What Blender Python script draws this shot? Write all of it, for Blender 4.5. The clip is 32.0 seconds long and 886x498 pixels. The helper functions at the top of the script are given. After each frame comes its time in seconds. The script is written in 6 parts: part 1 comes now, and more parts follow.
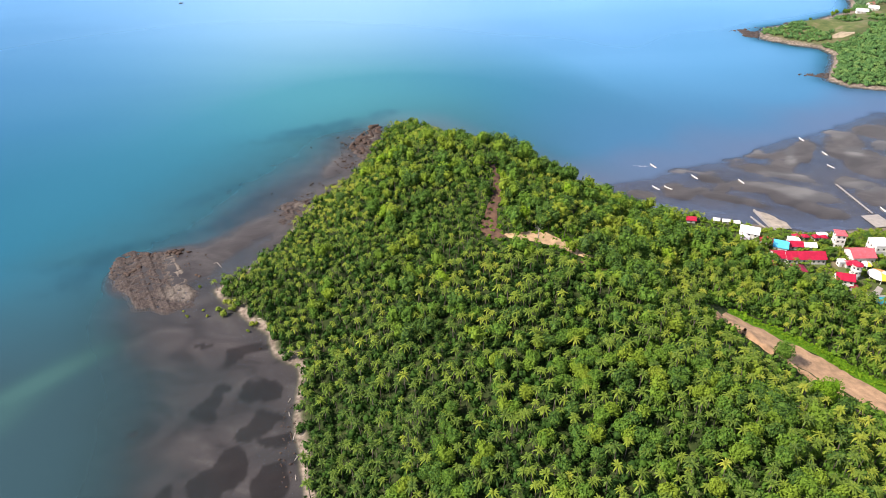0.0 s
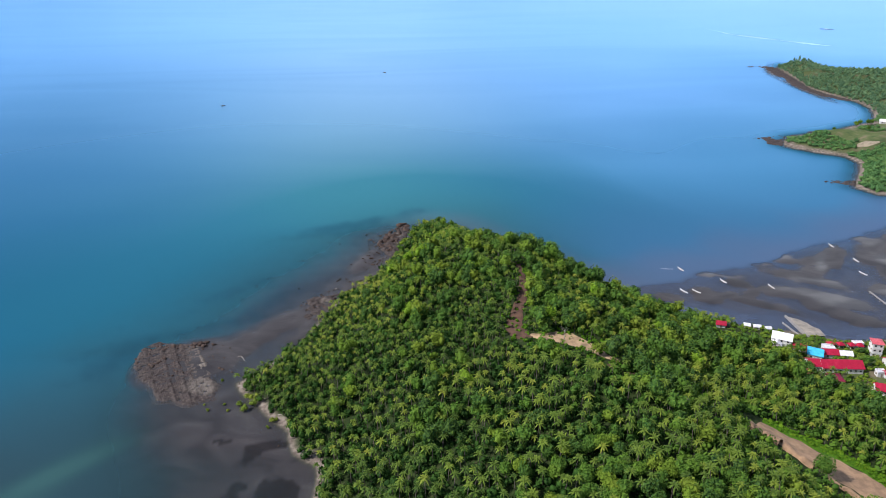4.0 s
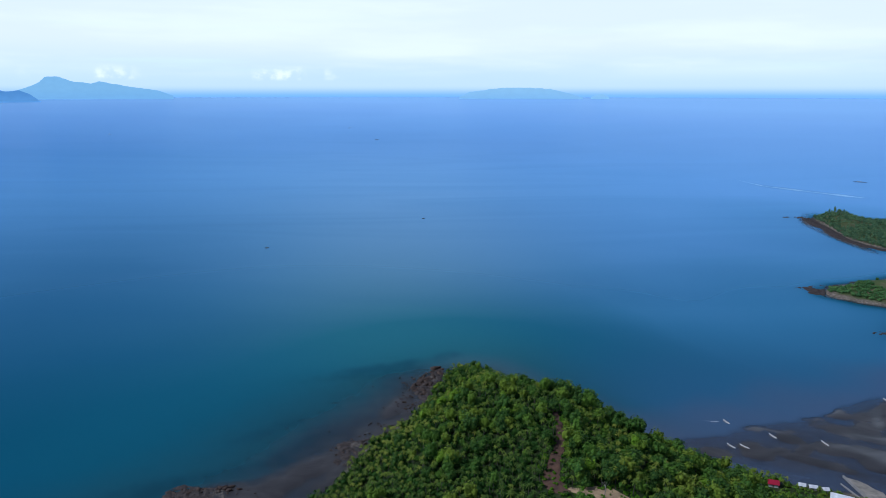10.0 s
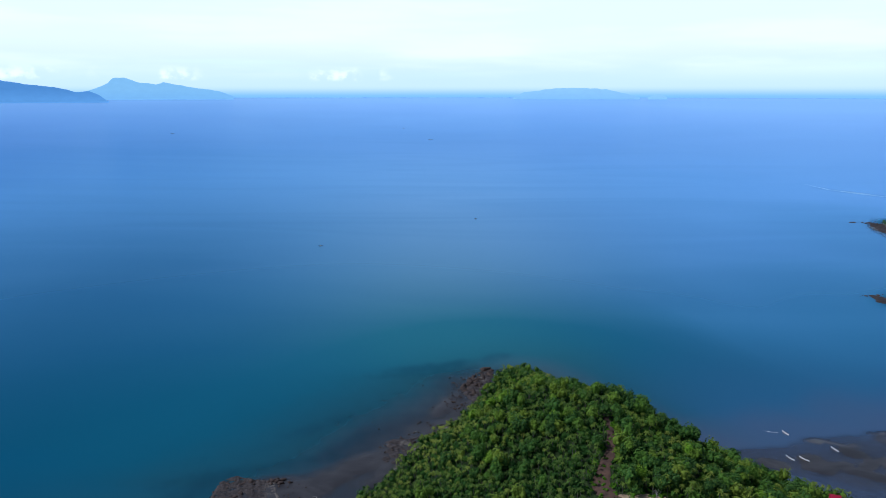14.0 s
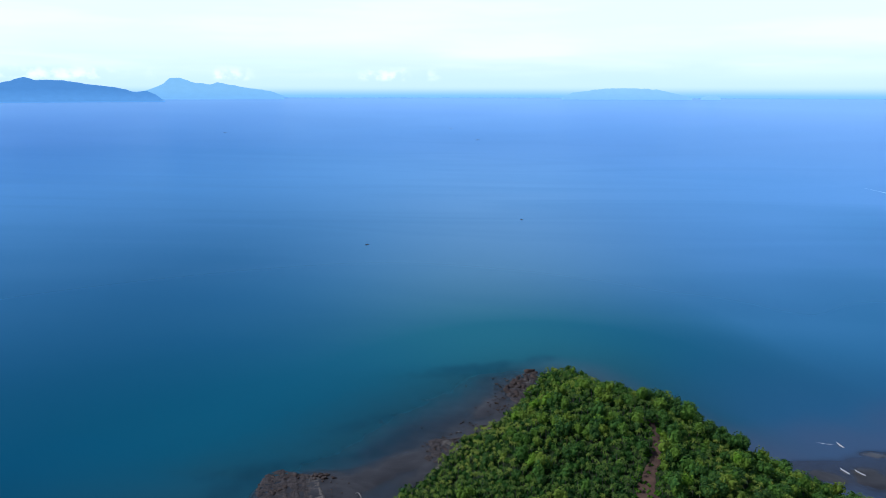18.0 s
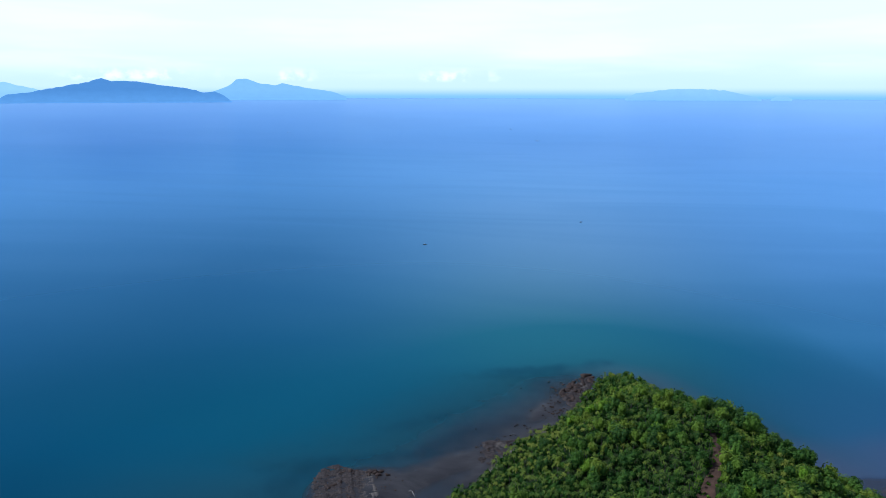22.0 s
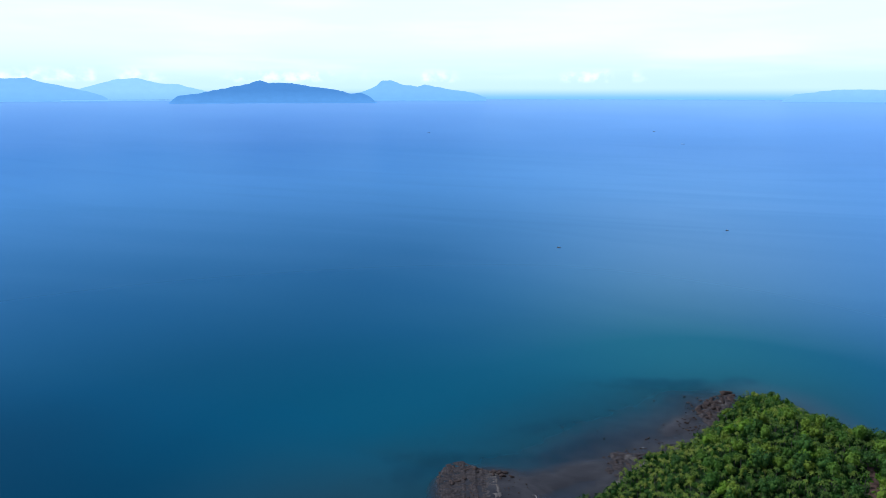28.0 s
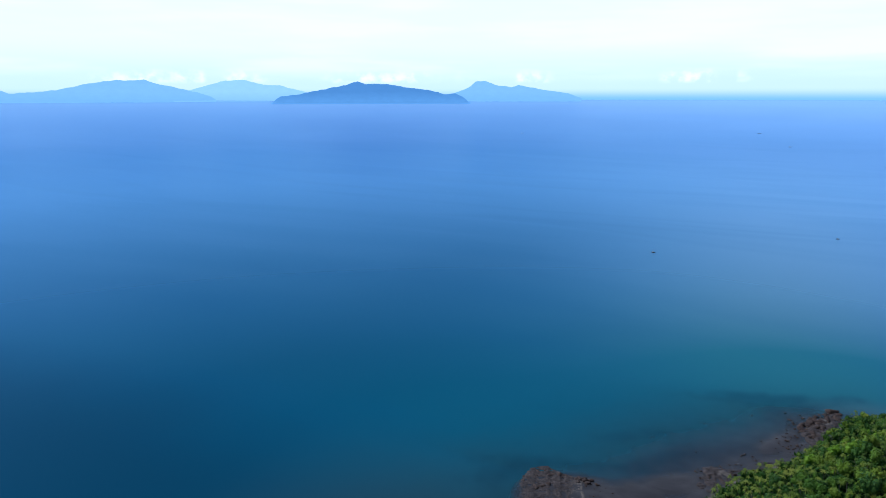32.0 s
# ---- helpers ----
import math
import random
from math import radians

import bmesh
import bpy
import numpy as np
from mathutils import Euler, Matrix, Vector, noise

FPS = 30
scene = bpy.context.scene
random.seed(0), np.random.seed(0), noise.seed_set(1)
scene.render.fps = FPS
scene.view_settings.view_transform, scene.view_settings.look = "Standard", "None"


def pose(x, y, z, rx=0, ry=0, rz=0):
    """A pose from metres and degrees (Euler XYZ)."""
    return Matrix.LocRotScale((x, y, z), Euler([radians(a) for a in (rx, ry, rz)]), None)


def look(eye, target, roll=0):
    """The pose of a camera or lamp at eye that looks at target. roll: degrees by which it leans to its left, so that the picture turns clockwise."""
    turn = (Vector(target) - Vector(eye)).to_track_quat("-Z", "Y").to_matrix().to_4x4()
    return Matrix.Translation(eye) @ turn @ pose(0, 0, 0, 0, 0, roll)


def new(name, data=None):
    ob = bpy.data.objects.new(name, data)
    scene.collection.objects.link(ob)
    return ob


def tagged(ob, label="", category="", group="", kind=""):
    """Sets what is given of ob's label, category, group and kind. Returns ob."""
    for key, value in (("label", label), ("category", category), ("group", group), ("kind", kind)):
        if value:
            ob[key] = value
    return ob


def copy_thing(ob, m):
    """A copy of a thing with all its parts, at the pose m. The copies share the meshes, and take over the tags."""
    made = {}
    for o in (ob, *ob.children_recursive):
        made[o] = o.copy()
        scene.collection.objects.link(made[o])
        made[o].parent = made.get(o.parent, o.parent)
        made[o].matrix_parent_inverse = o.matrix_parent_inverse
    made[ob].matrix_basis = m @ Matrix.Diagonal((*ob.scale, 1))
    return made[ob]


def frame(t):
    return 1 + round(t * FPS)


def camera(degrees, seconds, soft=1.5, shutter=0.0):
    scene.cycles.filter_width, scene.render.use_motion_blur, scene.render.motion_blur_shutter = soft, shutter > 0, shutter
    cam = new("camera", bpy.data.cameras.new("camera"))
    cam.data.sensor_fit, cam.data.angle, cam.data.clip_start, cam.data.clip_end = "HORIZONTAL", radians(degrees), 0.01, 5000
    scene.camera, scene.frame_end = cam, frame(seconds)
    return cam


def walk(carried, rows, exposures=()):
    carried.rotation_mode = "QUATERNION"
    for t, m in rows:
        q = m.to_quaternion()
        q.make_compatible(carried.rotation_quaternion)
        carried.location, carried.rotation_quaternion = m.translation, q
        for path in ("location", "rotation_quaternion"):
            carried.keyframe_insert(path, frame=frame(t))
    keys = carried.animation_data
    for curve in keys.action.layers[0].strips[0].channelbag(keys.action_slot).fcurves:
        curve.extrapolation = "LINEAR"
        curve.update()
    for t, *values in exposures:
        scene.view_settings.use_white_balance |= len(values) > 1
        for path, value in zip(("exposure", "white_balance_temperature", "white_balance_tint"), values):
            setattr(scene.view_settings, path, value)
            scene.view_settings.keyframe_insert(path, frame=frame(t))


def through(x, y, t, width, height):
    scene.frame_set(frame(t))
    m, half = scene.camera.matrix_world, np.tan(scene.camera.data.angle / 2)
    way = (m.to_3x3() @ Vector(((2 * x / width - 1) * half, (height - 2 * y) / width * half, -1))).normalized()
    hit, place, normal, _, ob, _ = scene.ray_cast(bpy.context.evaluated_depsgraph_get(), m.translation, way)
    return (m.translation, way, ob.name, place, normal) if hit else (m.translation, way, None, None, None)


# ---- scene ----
cam = camera(64.33, 32.0, soft=0.6)

# The drone hovers in one place and turns: seconds, heading to the left, pitch, roll in degrees.
HEIGHT = 240.0
TURNS = [(0, -8.26, -32.30, -0.28), (0.5, -7.97, -31.39, -0.24), (1, -7.68, -30.39, -0.18), (1.5, -7.42, -29.42, -0.16),
        (2, -7.10, -28.38, -0.15), (2.5, -6.82, -27.41, -0.13), (3, -6.51, -26.36, -0.11), (3.5, -6.22, -25.34, -0.10),
        (5.5, -5.06, -21.06, -0.05), (6, -4.77, -19.93, -0.03), (6.5, -4.52, -18.89, -0.04), (7, -4.24, -17.76, -0.03),
        (7.5, -4.00, -16.73, 0.02), (8, -3.75, -15.63, 0.06), (8.5, -3.50, -14.60, 0.06), (9, -3.28, -13.51, 0.07),
        (9.5, -3.23, -12.76, 0.08), (10, -2.91, -12.70, 0.05), (10.5, -2.45, -12.68, 0.06), (11, -2.00, -12.68, 0.04),
        (11.5, -1.56, -12.68, 0.05), (12, -1.11, -12.67, 0.03), (12.5, -0.61, -12.68, 0.05), (13, 0.00, -12.67, -0.00),
        (13.5, 0.66, -12.66, -0.00), (14, 1.39, -12.67, -0.00), (16.5, 4.04, -12.66, 0.05), (17, 4.43, -12.65, 0.07),
        (17.5, 4.78, -12.65, 0.06), (18, 5.17, -12.66, 0.07), (18.5, 5.52, -12.65, 0.06), (19, 5.95, -12.65, 0.05),
        (20, 7.20, -12.63, 0.07), (22, 9.95, -12.61, 0.08), (22.5, 10.81, -12.60, 0.11), (23, 11.76, -12.59, 0.09),
        (23.5, 12.66, -12.58, 0.10), (24, 13.62, -12.57, 0.08), (24.5, 14.52, -12.57, 0.08), (25, 15.46, -12.56, 0.05),
        (25.5, 16.37, -12.56, 0.06), (27.5, 20.08, -12.55, 0.03), (28, 21.03, -12.54, 0.03), (28.5, 21.89, -12.55, 0.00),
        (29, 22.84, -12.55, 0.00), (29.5, 23.72, -12.53, -0.01), (30, 24.69, -12.53, -0.02), (30.5, 25.60, -12.50, -0.03),
        (31, 26.58, -12.48, -0.06), (31.5, 27.51, -12.48, -0.08), (32, 28.49, -12.49, -0.06)]


def aim(heading, pitch, roll):
    a, b = radians(heading), radians(pitch)
    eye = Vector((0, 0, HEIGHT))
    return look(eye, eye + 100 * Vector((-math.sin(a) * math.cos(b), math.cos(a) * math.cos(b), math.sin(b))), roll)


walk(cam, [(t, aim(h, p, r)) for t, h, p, r in TURNS],
     exposures=[(0, 1.1, 6900, 18), (3, 0.65, 6300, 16), (6, -0.08, 5600, 13), (9, -0.72, 5200, 11), (13, -0.6, 5150, 11), (32, -0.48, 5100, 11)])

# ---- light ----
SUN_AZ, SUN_EL = radians(98), radians(46)  # azimuth to the left of +y
to_sun = Vector((-math.sin(SUN_AZ) * math.cos(SUN_EL), math.cos(SUN_AZ) * math.cos(SUN_EL), math.sin(SUN_EL)))
sun = new("sun", bpy.data.lights.new("sun", "SUN"))
sun.data.energy, sun.data.angle, sun.data.color = 4.2, radians(0.6), (1.0, 0.95, 0.86)
sun.matrix_world = look(to_sun * 400 + Vector((0, 300, 0)), (0, 300, 0))


def build_world():
    world = bpy.data.worlds.new("sky")
    world.use_nodes = True
    scene.world = world
    nt = world.node_tree
    bg = nt.nodes["Background"]
    sky = nt.nodes.new("ShaderNodeTexSky")
    sky.sky_type, sky.sun_disc = "NISHITA", False
    sky.sun_elevation, sky.sun_rotation = SUN_EL, (2 * math.pi - SUN_AZ)
    sky.air_density, sky.dust_density, sky.ozone_density = 1.0, 0.2, 3.0
    # bright haze and thin cloud low over the sea, streaks above, and a row of small heaped clouds at the horizon
    def node(kind, **values):
        n = nt.nodes.new(kind)
        for k, v in values.items():
            n.inputs[k.replace("_", " ")].default_value = v
        return n

    def span(src, a, b, lo, hi):
        n = node("ShaderNodeMapRange", From_Min=a, From_Max=b, To_Min=lo, To_Max=hi)
        n.interpolation_type = "SMOOTHSTEP"
        nt.links.new(src, n.inputs["Value"])
        return n.outputs[0]

    def times(a, b):
        n = node("ShaderNodeMath")
        n.operation = "MULTIPLY"
        nt.links.new(a, n.inputs[0])
        nt.links.new(b, n.inputs[1])
        return n.outputs[0]

    def mix(fac, a, b):
        n = node("ShaderNodeMix")
        n.data_type = "RGBA"
        for k, v in ((0, fac), (6, a), (7, b)):
            if isinstance(v, tuple):
                n.inputs[k].default_value = (*v, 1)
            else:
                nt.links.new(v, n.inputs[k])
        return n.outputs[2]

    def wisps(scale, stretch, detail):
        mp = node("ShaderNodeMapping")
        mp.inputs["Scale"].default_value = stretch
        nt.links.new(geo.outputs["Generated"], mp.inputs[0])
        n = node("ShaderNodeTexNoise", Scale=scale, Detail=detail)
        nt.links.new(mp.outputs[0], n.inputs["Vector"])
        return n.outputs[0]

    geo = node("ShaderNodeTexCoord")
    sep = node("ShaderNodeSeparateXYZ")
    nt.links.new(geo.outputs["Generated"], sep.inputs[0])
    up = sep.outputs["Z"]
    low = span(up, 0.13, 0.30, 0.94, 0.0)
    haze = mix(span(up, -0.0098, 0.007, 0, 1), (4.9, 10.0, 17.0), (13.6, 15.9, 17.6))
    haze = mix(span(up, 0.008, 0.07, 0, 1), haze, (18.0, 18.1, 17.6))
    col = mix(low, sky.outputs[0], haze)
    streak = times(span(wisps(1.7, (2.0, 2.0, 16.0), 5), 0.42, 0.68, 0, 1), times(span(up, 0.03, 0.6, 0.75, 0.2), span(up, 0.004, 0.05, 0, 1)))
    col = mix(streak, col, (19.3, 19.2, 18.4))
    blue = times(span(wisps(2.3, (1.6, 1.6, 26.0), 4), 0.54, 0.72, 0, 1), times(span(up, 0.02, 0.12, 0.35, 0.0), span(up, 0.012, 0.035, 0, 1)))
    col = mix(blue, col, (16.2, 18.4, 18.4))
    # heaped clouds stand over the islands and in one row beside them, with flat feet
    east = sep.outputs["X"]
    rows = [times(span(east, a - 0.03, a + 0.02, 0, 1), span(east, b - 0.02, b + 0.03, 1, 0)) for a, b in ((-0.245, -0.11), (-0.44, -0.35), (-0.60, -0.50), (-0.80, -0.68))]
    row = rows[0]
    for other in rows[1:]:
        n = node("ShaderNodeMath")
        n.operation = "MAXIMUM"
        nt.links.new(row, n.inputs[0])
        nt.links.new(other, n.inputs[1])
        row = n.outputs[0]
    puff = times(times(span(wisps(62.0, (1, 1, 1.3), 6), 0.40, 0.68, 0, 1), span(wisps(17.0, (1, 1, 0), 2), 0.42, 0.52, 0, 1)),
                 times(row, times(span(up, 0.011, 0.017, 0, 0.7), span(up, 0.020, 0.034, 1, 0))))
    col = mix(puff, col, (21.5, 21.0, 19.0))
    nt.links.new(col, bg.inputs["Color"])
    bg.inputs["Strength"].default_value = 0.085


build_world()

# ---- materials ----


class Mat:
    """A node material with short-hands."""

    def __init__(self, name, rough=0.8, metal=0.0, spec=0.5):
        self.m = bpy.data.materials.new(name)
        self.m.use_nodes = True
        self.nt = self.m.node_tree
        self.b = self.nt.nodes["Principled BSDF"]
        self.b.inputs["Roughness"].default_value = rough
        self.b.inputs["Metallic"].default_value = metal
        self.b.inputs["Specular IOR Level"].default_value = spec
        self.co = self.node("ShaderNodeTexCoord")

    def node(self, kind, **values):
        n = self.nt.nodes.new(kind)
        for k, v in values.items():
            n.inputs[k.replace("_", " ")].default_value = v
        return n

    def link(self, a, b):
        self.nt.links.new(a, b)

    def noise(self, scale, detail=4.0, rough=0.55, stretch=None, distort=0.0):
        n = self.node("ShaderNodeTexNoise", Scale=scale, Detail=detail, Roughness=rough, Distortion=distort)
        src = self.co.outputs["Object"]
        if stretch:
            mp = self.node("ShaderNodeMapping")
            mp.inputs["Scale"].default_value = stretch
            self.link(src, mp.inputs[0])
            src = mp.outputs[0]
        self.link(src, n.inputs["Vector"])
        return n.outputs[0]

    def ramp(self, fac, stops):
        n = self.node("ShaderNodeValToRGB")
        els = n.color_ramp.elements
        els[1].position, els[1].color = stops[-1][0], (*stops[-1][1], 1)
        els[0].position, els[0].color = stops[0][0], (*stops[0][1], 1)
        for p, c in stops[1:-1]:
            els.new(p).color = (*c, 1)
        self.link(fac, n.inputs[0])
        return n.outputs[0]

    def span(self, fac, a, b, lo=0.0, hi=1.0):
        n = self.node("ShaderNodeMapRange")
        for k, v in (("From Min", a), ("From Max", b), ("To Min", lo), ("To Max", hi)):
            n.inputs[k].default_value = v
        self.link(fac, n.inputs["Value"])
        return n.outputs[0]

    def math(self, op, a, b):
        n = self.node("ShaderNodeMath")
        n.operation = op
        for k, v in enumerate((a, b)):
            if isinstance(v, (int, float)):
                n.inputs[k].default_value = v
            else:
                self.link(v, n.inputs[k])
        return n.outputs[0]

    def mix(self, fac, a, b, blend="MIX"):
        n = self.node("ShaderNodeMix")
        n.data_type, n.blend_type = "RGBA", blend
        for k, v in ((0, fac), (6, a), (7, b)):
            if isinstance(v, tuple):
                n.inputs[k].default_value = (*v, 1)
            elif isinstance(v, (int, float)):
                n.inputs[k].default_value = v
            else:
                self.link(v, n.inputs[k])
        return n.outputs[2]

    def attr(self, name):
        n = self.node("ShaderNodeAttribute")
        n.attribute_name = name
        return n.outputs["Fac"]

    def colour(self, c):
        if isinstance(c, tuple):
            self.b.inputs["Base Color"].default_value = (*c, 1)
        else:
            self.link(c, self.b.inputs["Base Color"])
        return self

    def bump(self, height, strength=0.4, distance=0.1):
        n = self.node("ShaderNodeBump", Strength=strength, Distance=distance)
        self.link(height, n.inputs["Height"])
        self.link(n.outputs[0], self.b.inputs["Normal"])
        return self

    def random(self):
        return self.node("ShaderNodeObjectInfo").outputs["Random"]


def plain(name, c, rough=0.7, metal=0.0, vary=0.18, scale=1.5, bump=0.0):
    """A paint or plaster of one colour with blotches at two sizes and a little wear."""
    m = Mat(name, rough, metal)
    dark = tuple(v * (1 - 2 * vary) for v in c)
    light = tuple(min(1, v * (1 + vary)) for v in c)
    big = m.ramp(m.noise(scale * 0.35, 3), [(0.3, dark), (0.65, c)])
    fine = m.noise(scale * 6, 5)
    m.colour(m.mix(m.span(fine, 0.45, 0.75, 0, 0.6), big, light))
    if bump:
        m.bump(fine, bump, 0.05)
    return m.m


def leaf_material(name, stops, through=0.25, rough=0.6, spec=0.06):
    m = Mat(name, rough, spec=spec)
    tint = m.math("ADD", m.attr("tint"), m.math("MULTIPLY", m.random(), m.attr("own")))
    base = m.ramp(tint, stops)
    fine = m.noise(1.1, 3)
    col = m.mix(m.span(fine, 0.35, 0.7, 0.0, 0.4), base, tuple(min(1, v * 1.6) for v in stops[len(stops) // 2][1]))
    m.colour(col)
    tr = m.node("ShaderNodeBsdfTranslucent")
    m.link(col, tr.inputs[0])
    mx = m.node("ShaderNodeMixShader", Fac=through)
    m.link(m.b.outputs[0], mx.inputs[1])
    m.link(tr.outputs[0], mx.inputs[2])
    m.link(mx.outputs[0], m.nt.nodes["Material Output"].inputs[0])
    return m.m


PALM = leaf_material("palm_fronds", [(0.0, (0.0364, 0.0783, 0.0180)), (0.35, (0.0825, 0.1360, 0.0207)), (0.65, (0.1514, 0.2051, 0.0263)),
                                     (0.88, (0.2242, 0.2593, 0.0333)), (1.0, (0.2848, 0.2881, 0.0416))], 0.25, 0.55, 0.08)
BROAD = leaf_material("broad_leaves", [(0.0, (0.0142, 0.0474, 0.0175)), (0.3, (0.0315, 0.0905, 0.0202)), (0.55, (0.0686, 0.1492, 0.0202)), (0.76, (0.1402, 0.2092, 0.0216)),
                                       (0.90, (0.1717, 0.2092, 0.0256)), (0.97, (0.1574, 0.3056, 0.0136)), (1.0, (0.2145, 0.1133, 0.0539))], 0.2, 0.55, 0.06)
# dark stops deepen the shade in the gaps between the trees
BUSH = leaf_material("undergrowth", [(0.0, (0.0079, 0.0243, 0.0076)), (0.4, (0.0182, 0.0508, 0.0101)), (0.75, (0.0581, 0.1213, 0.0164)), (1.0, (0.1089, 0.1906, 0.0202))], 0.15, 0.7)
# leaves across the bay: aerial haze is put into their paler, bluer colour
MID_LEAF = leaf_material("hazed_scrub_leaves", [(0.0, (0.0520, 0.1301, 0.0462)), (0.5, (0.0806, 0.1756, 0.0542)), (0.8, (0.1106, 0.2015, 0.0610)), (1.0, (0.1431, 0.2276, 0.0678))], 0.15)
FAR_LEAF = leaf_material("hazed_far_leaves", [(0.0, (0.0650, 0.1296, 0.0725)), (0.5, (0.0975, 0.1740, 0.0841)), (1.0, (0.1438, 0.2160, 0.0943))], 0.15)
BARK = plain("palm_bark", (0.10, 0.085, 0.065), 0.9, vary=0.25, scale=3)


def ground_material():
    m = Mat("ground", 0.9, spec=0.15)
    fine = m.noise(0.5, 6)
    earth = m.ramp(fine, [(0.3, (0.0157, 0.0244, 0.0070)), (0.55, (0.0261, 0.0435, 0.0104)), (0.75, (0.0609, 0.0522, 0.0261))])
    grass = m.ramp(m.noise(0.09, 5), [(0.3, (0.0522, 0.0827, 0.0261)), (0.5, (0.0914, 0.1131, 0.0391)), (0.7, (0.1740, 0.1392, 0.0870))])
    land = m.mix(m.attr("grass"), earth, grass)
    sand = m.ramp(m.noise(0.35, 6), [(0.3, (0.0900, 0.0700, 0.0560)), (0.48, (0.1650, 0.1310, 0.1050)), (0.62, (0.2500, 0.2050, 0.1650)), (0.8, (0.3600, 0.3100, 0.2500))])
    col = m.mix(m.attr("sand"), land, sand)
    pat = m.noise(0.045, 3, 0.45, stretch=(0.85, 1.15, 1), distort=1.2)
    mud = m.ramp(pat, [(0.36, (0.0300, 0.0268, 0.0270)), (0.42, (0.0400, 0.0360, 0.0360)), (0.58, (0.0540, 0.0485, 0.0480)), (0.68, (0.0700, 0.0635, 0.0610))])
    crest = m.noise(0.028, 2, 0.45, stretch=(0.6, 1.3, 1), distort=1.1)
    mud = m.mix(m.span(m.noise(1.2, 5), 0.4, 0.7, 0, 0.35), mud, (0.0232, 0.0206, 0.0206))
    mud = m.mix(m.math("MULTIPLY", m.attr("tone"), 0.85), mud, m.ramp(crest, [(0.34, (0.0480, 0.0480, 0.0510)), (0.48, (0.0640, 0.0630, 0.0650)), (0.57, (0.1100, 0.1080, 0.1060)), (0.68, (0.1450, 0.1420, 0.1360))]))
    mud = m.mix(m.attr("weed"), mud, (0.0100, 0.0075, 0.0068))
    flat = m.attr("mud")
    m.colour(m.mix(flat, col, mud))
    m.link(m.span(flat, 0, 1, 0.9, 0.38), m.b.inputs["Roughness"])
    m.bump(fine, 0.3, 0.3)
    return m.m


def sea_material():
    m = Mat("sea_water", 0.25, spec=0.04)
    depth = m.attr("depth")
    patch = m.noise(0.0016, 3, 0.45, stretch=(1.0, 1.2, 1), distort=0.5)
    d = m.math("ADD", depth, m.span(patch, 0.3, 0.7, -0.014, 0.014))
    # far stops pale towards the horizon: haze painted into the water colour
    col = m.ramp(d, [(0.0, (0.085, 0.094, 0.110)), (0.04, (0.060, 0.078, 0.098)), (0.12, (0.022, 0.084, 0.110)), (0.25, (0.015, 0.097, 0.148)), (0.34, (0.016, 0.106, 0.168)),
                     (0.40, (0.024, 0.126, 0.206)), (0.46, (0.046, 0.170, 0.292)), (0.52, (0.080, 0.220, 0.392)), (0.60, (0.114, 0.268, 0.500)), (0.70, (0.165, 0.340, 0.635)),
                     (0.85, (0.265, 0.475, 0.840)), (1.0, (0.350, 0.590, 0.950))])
    # pale column of reflected sky, painted into the water colour
    sheen_tone = m.ramp(depth, [(0.34, (0.036, 0.165, 0.178)), (0.46, (0.125, 0.250, 0.310)), (0.56, (0.195, 0.325, 0.450)), (0.75, (0.250, 0.395, 0.640))])
    col = m.mix(m.math("MULTIPLY", m.attr("sky_sheen"), 0.8), col, sheen_tone)
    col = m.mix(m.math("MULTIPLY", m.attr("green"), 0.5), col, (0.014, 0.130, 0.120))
    col = m.mix(m.math("MULTIPLY", m.attr("west"), m.span(depth, 0.40, 0.75, 0.80, 0.15)), col, (0.004, 0.050, 0.094))  # a darker blue towards the west
    # wind lanes in long drawn-out bands, fine ones between broad ones
    lanes = m.noise(0.0036, 2.5, 0.5, stretch=(0.30, 1.5, 1), distort=0.9)
    fine = m.noise(0.03, 4, 0.6, stretch=(0.35, 1.3, 1), distort=0.5)
    fine = m.math("ADD", m.math("MULTIPLY", m.math("SUBTRACT", fine, 0.5), m.span(depth, 0.34, 0.46, 0.8, 0.0)), 0.5)
    both = m.math("ADD", m.math("MULTIPLY", lanes, 0.65), m.math("MULTIPLY", fine, 0.35))
    col = m.mix(m.math("MULTIPLY", m.span(both, 0.46, 0.66, 0.0, 0.20), m.math("MULTIPLY", m.span(depth, 0.2, 0.4, 0.0, 1.0), m.span(depth, 0.55, 0.80, 1.0, 0.0))), col, (0.006, 0.075, 0.170))
    col = m.mix(m.math("MULTIPLY", m.math("MULTIPLY", m.attr("blue"), m.span(depth, 0.03, 0.15, 0.0, 1.0)), m.span(depth, 0.42, 0.6, 0.9, 0.1)), col, (0.036, 0.108, 0.195))
    # murky lilac over the flats, with the channels' sky reflection painted in
    col = m.mix(m.math("MULTIPLY", m.attr("lilac"), 0.8), col, (0.074, 0.098, 0.155))
    col = m.mix(m.math("MULTIPLY", m.attr("weed"), 0.7), col, (0.004, 0.026, 0.046))
    col = m.mix(m.math("MULTIPLY", m.attr("brown"), 0.85), col, (0.024, 0.043, 0.045))
    col = m.mix(m.math("MULTIPLY", m.math("MULTIPLY", m.attr("brown"), m.attr("green")), 0.9), col, (0.035, 0.085, 0.08))
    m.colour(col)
    m.b.inputs["Specular IOR Level"].default_value = 0.0
    bump = m.node("ShaderNodeBump", Strength=0.15, Distance=0.5)
    m.link(m.noise(0.9, 4, 0.6), bump.inputs["Height"])
    level = m.node("ShaderNodeCombineXYZ", X=0.0, Y=0.0, Z=1.0)  # still water lies level, also where the sheet is drawn in
    m.link(level.outputs[0], bump.inputs["Normal"])
    m.link(bump.outputs[0], m.b.inputs["Normal"])
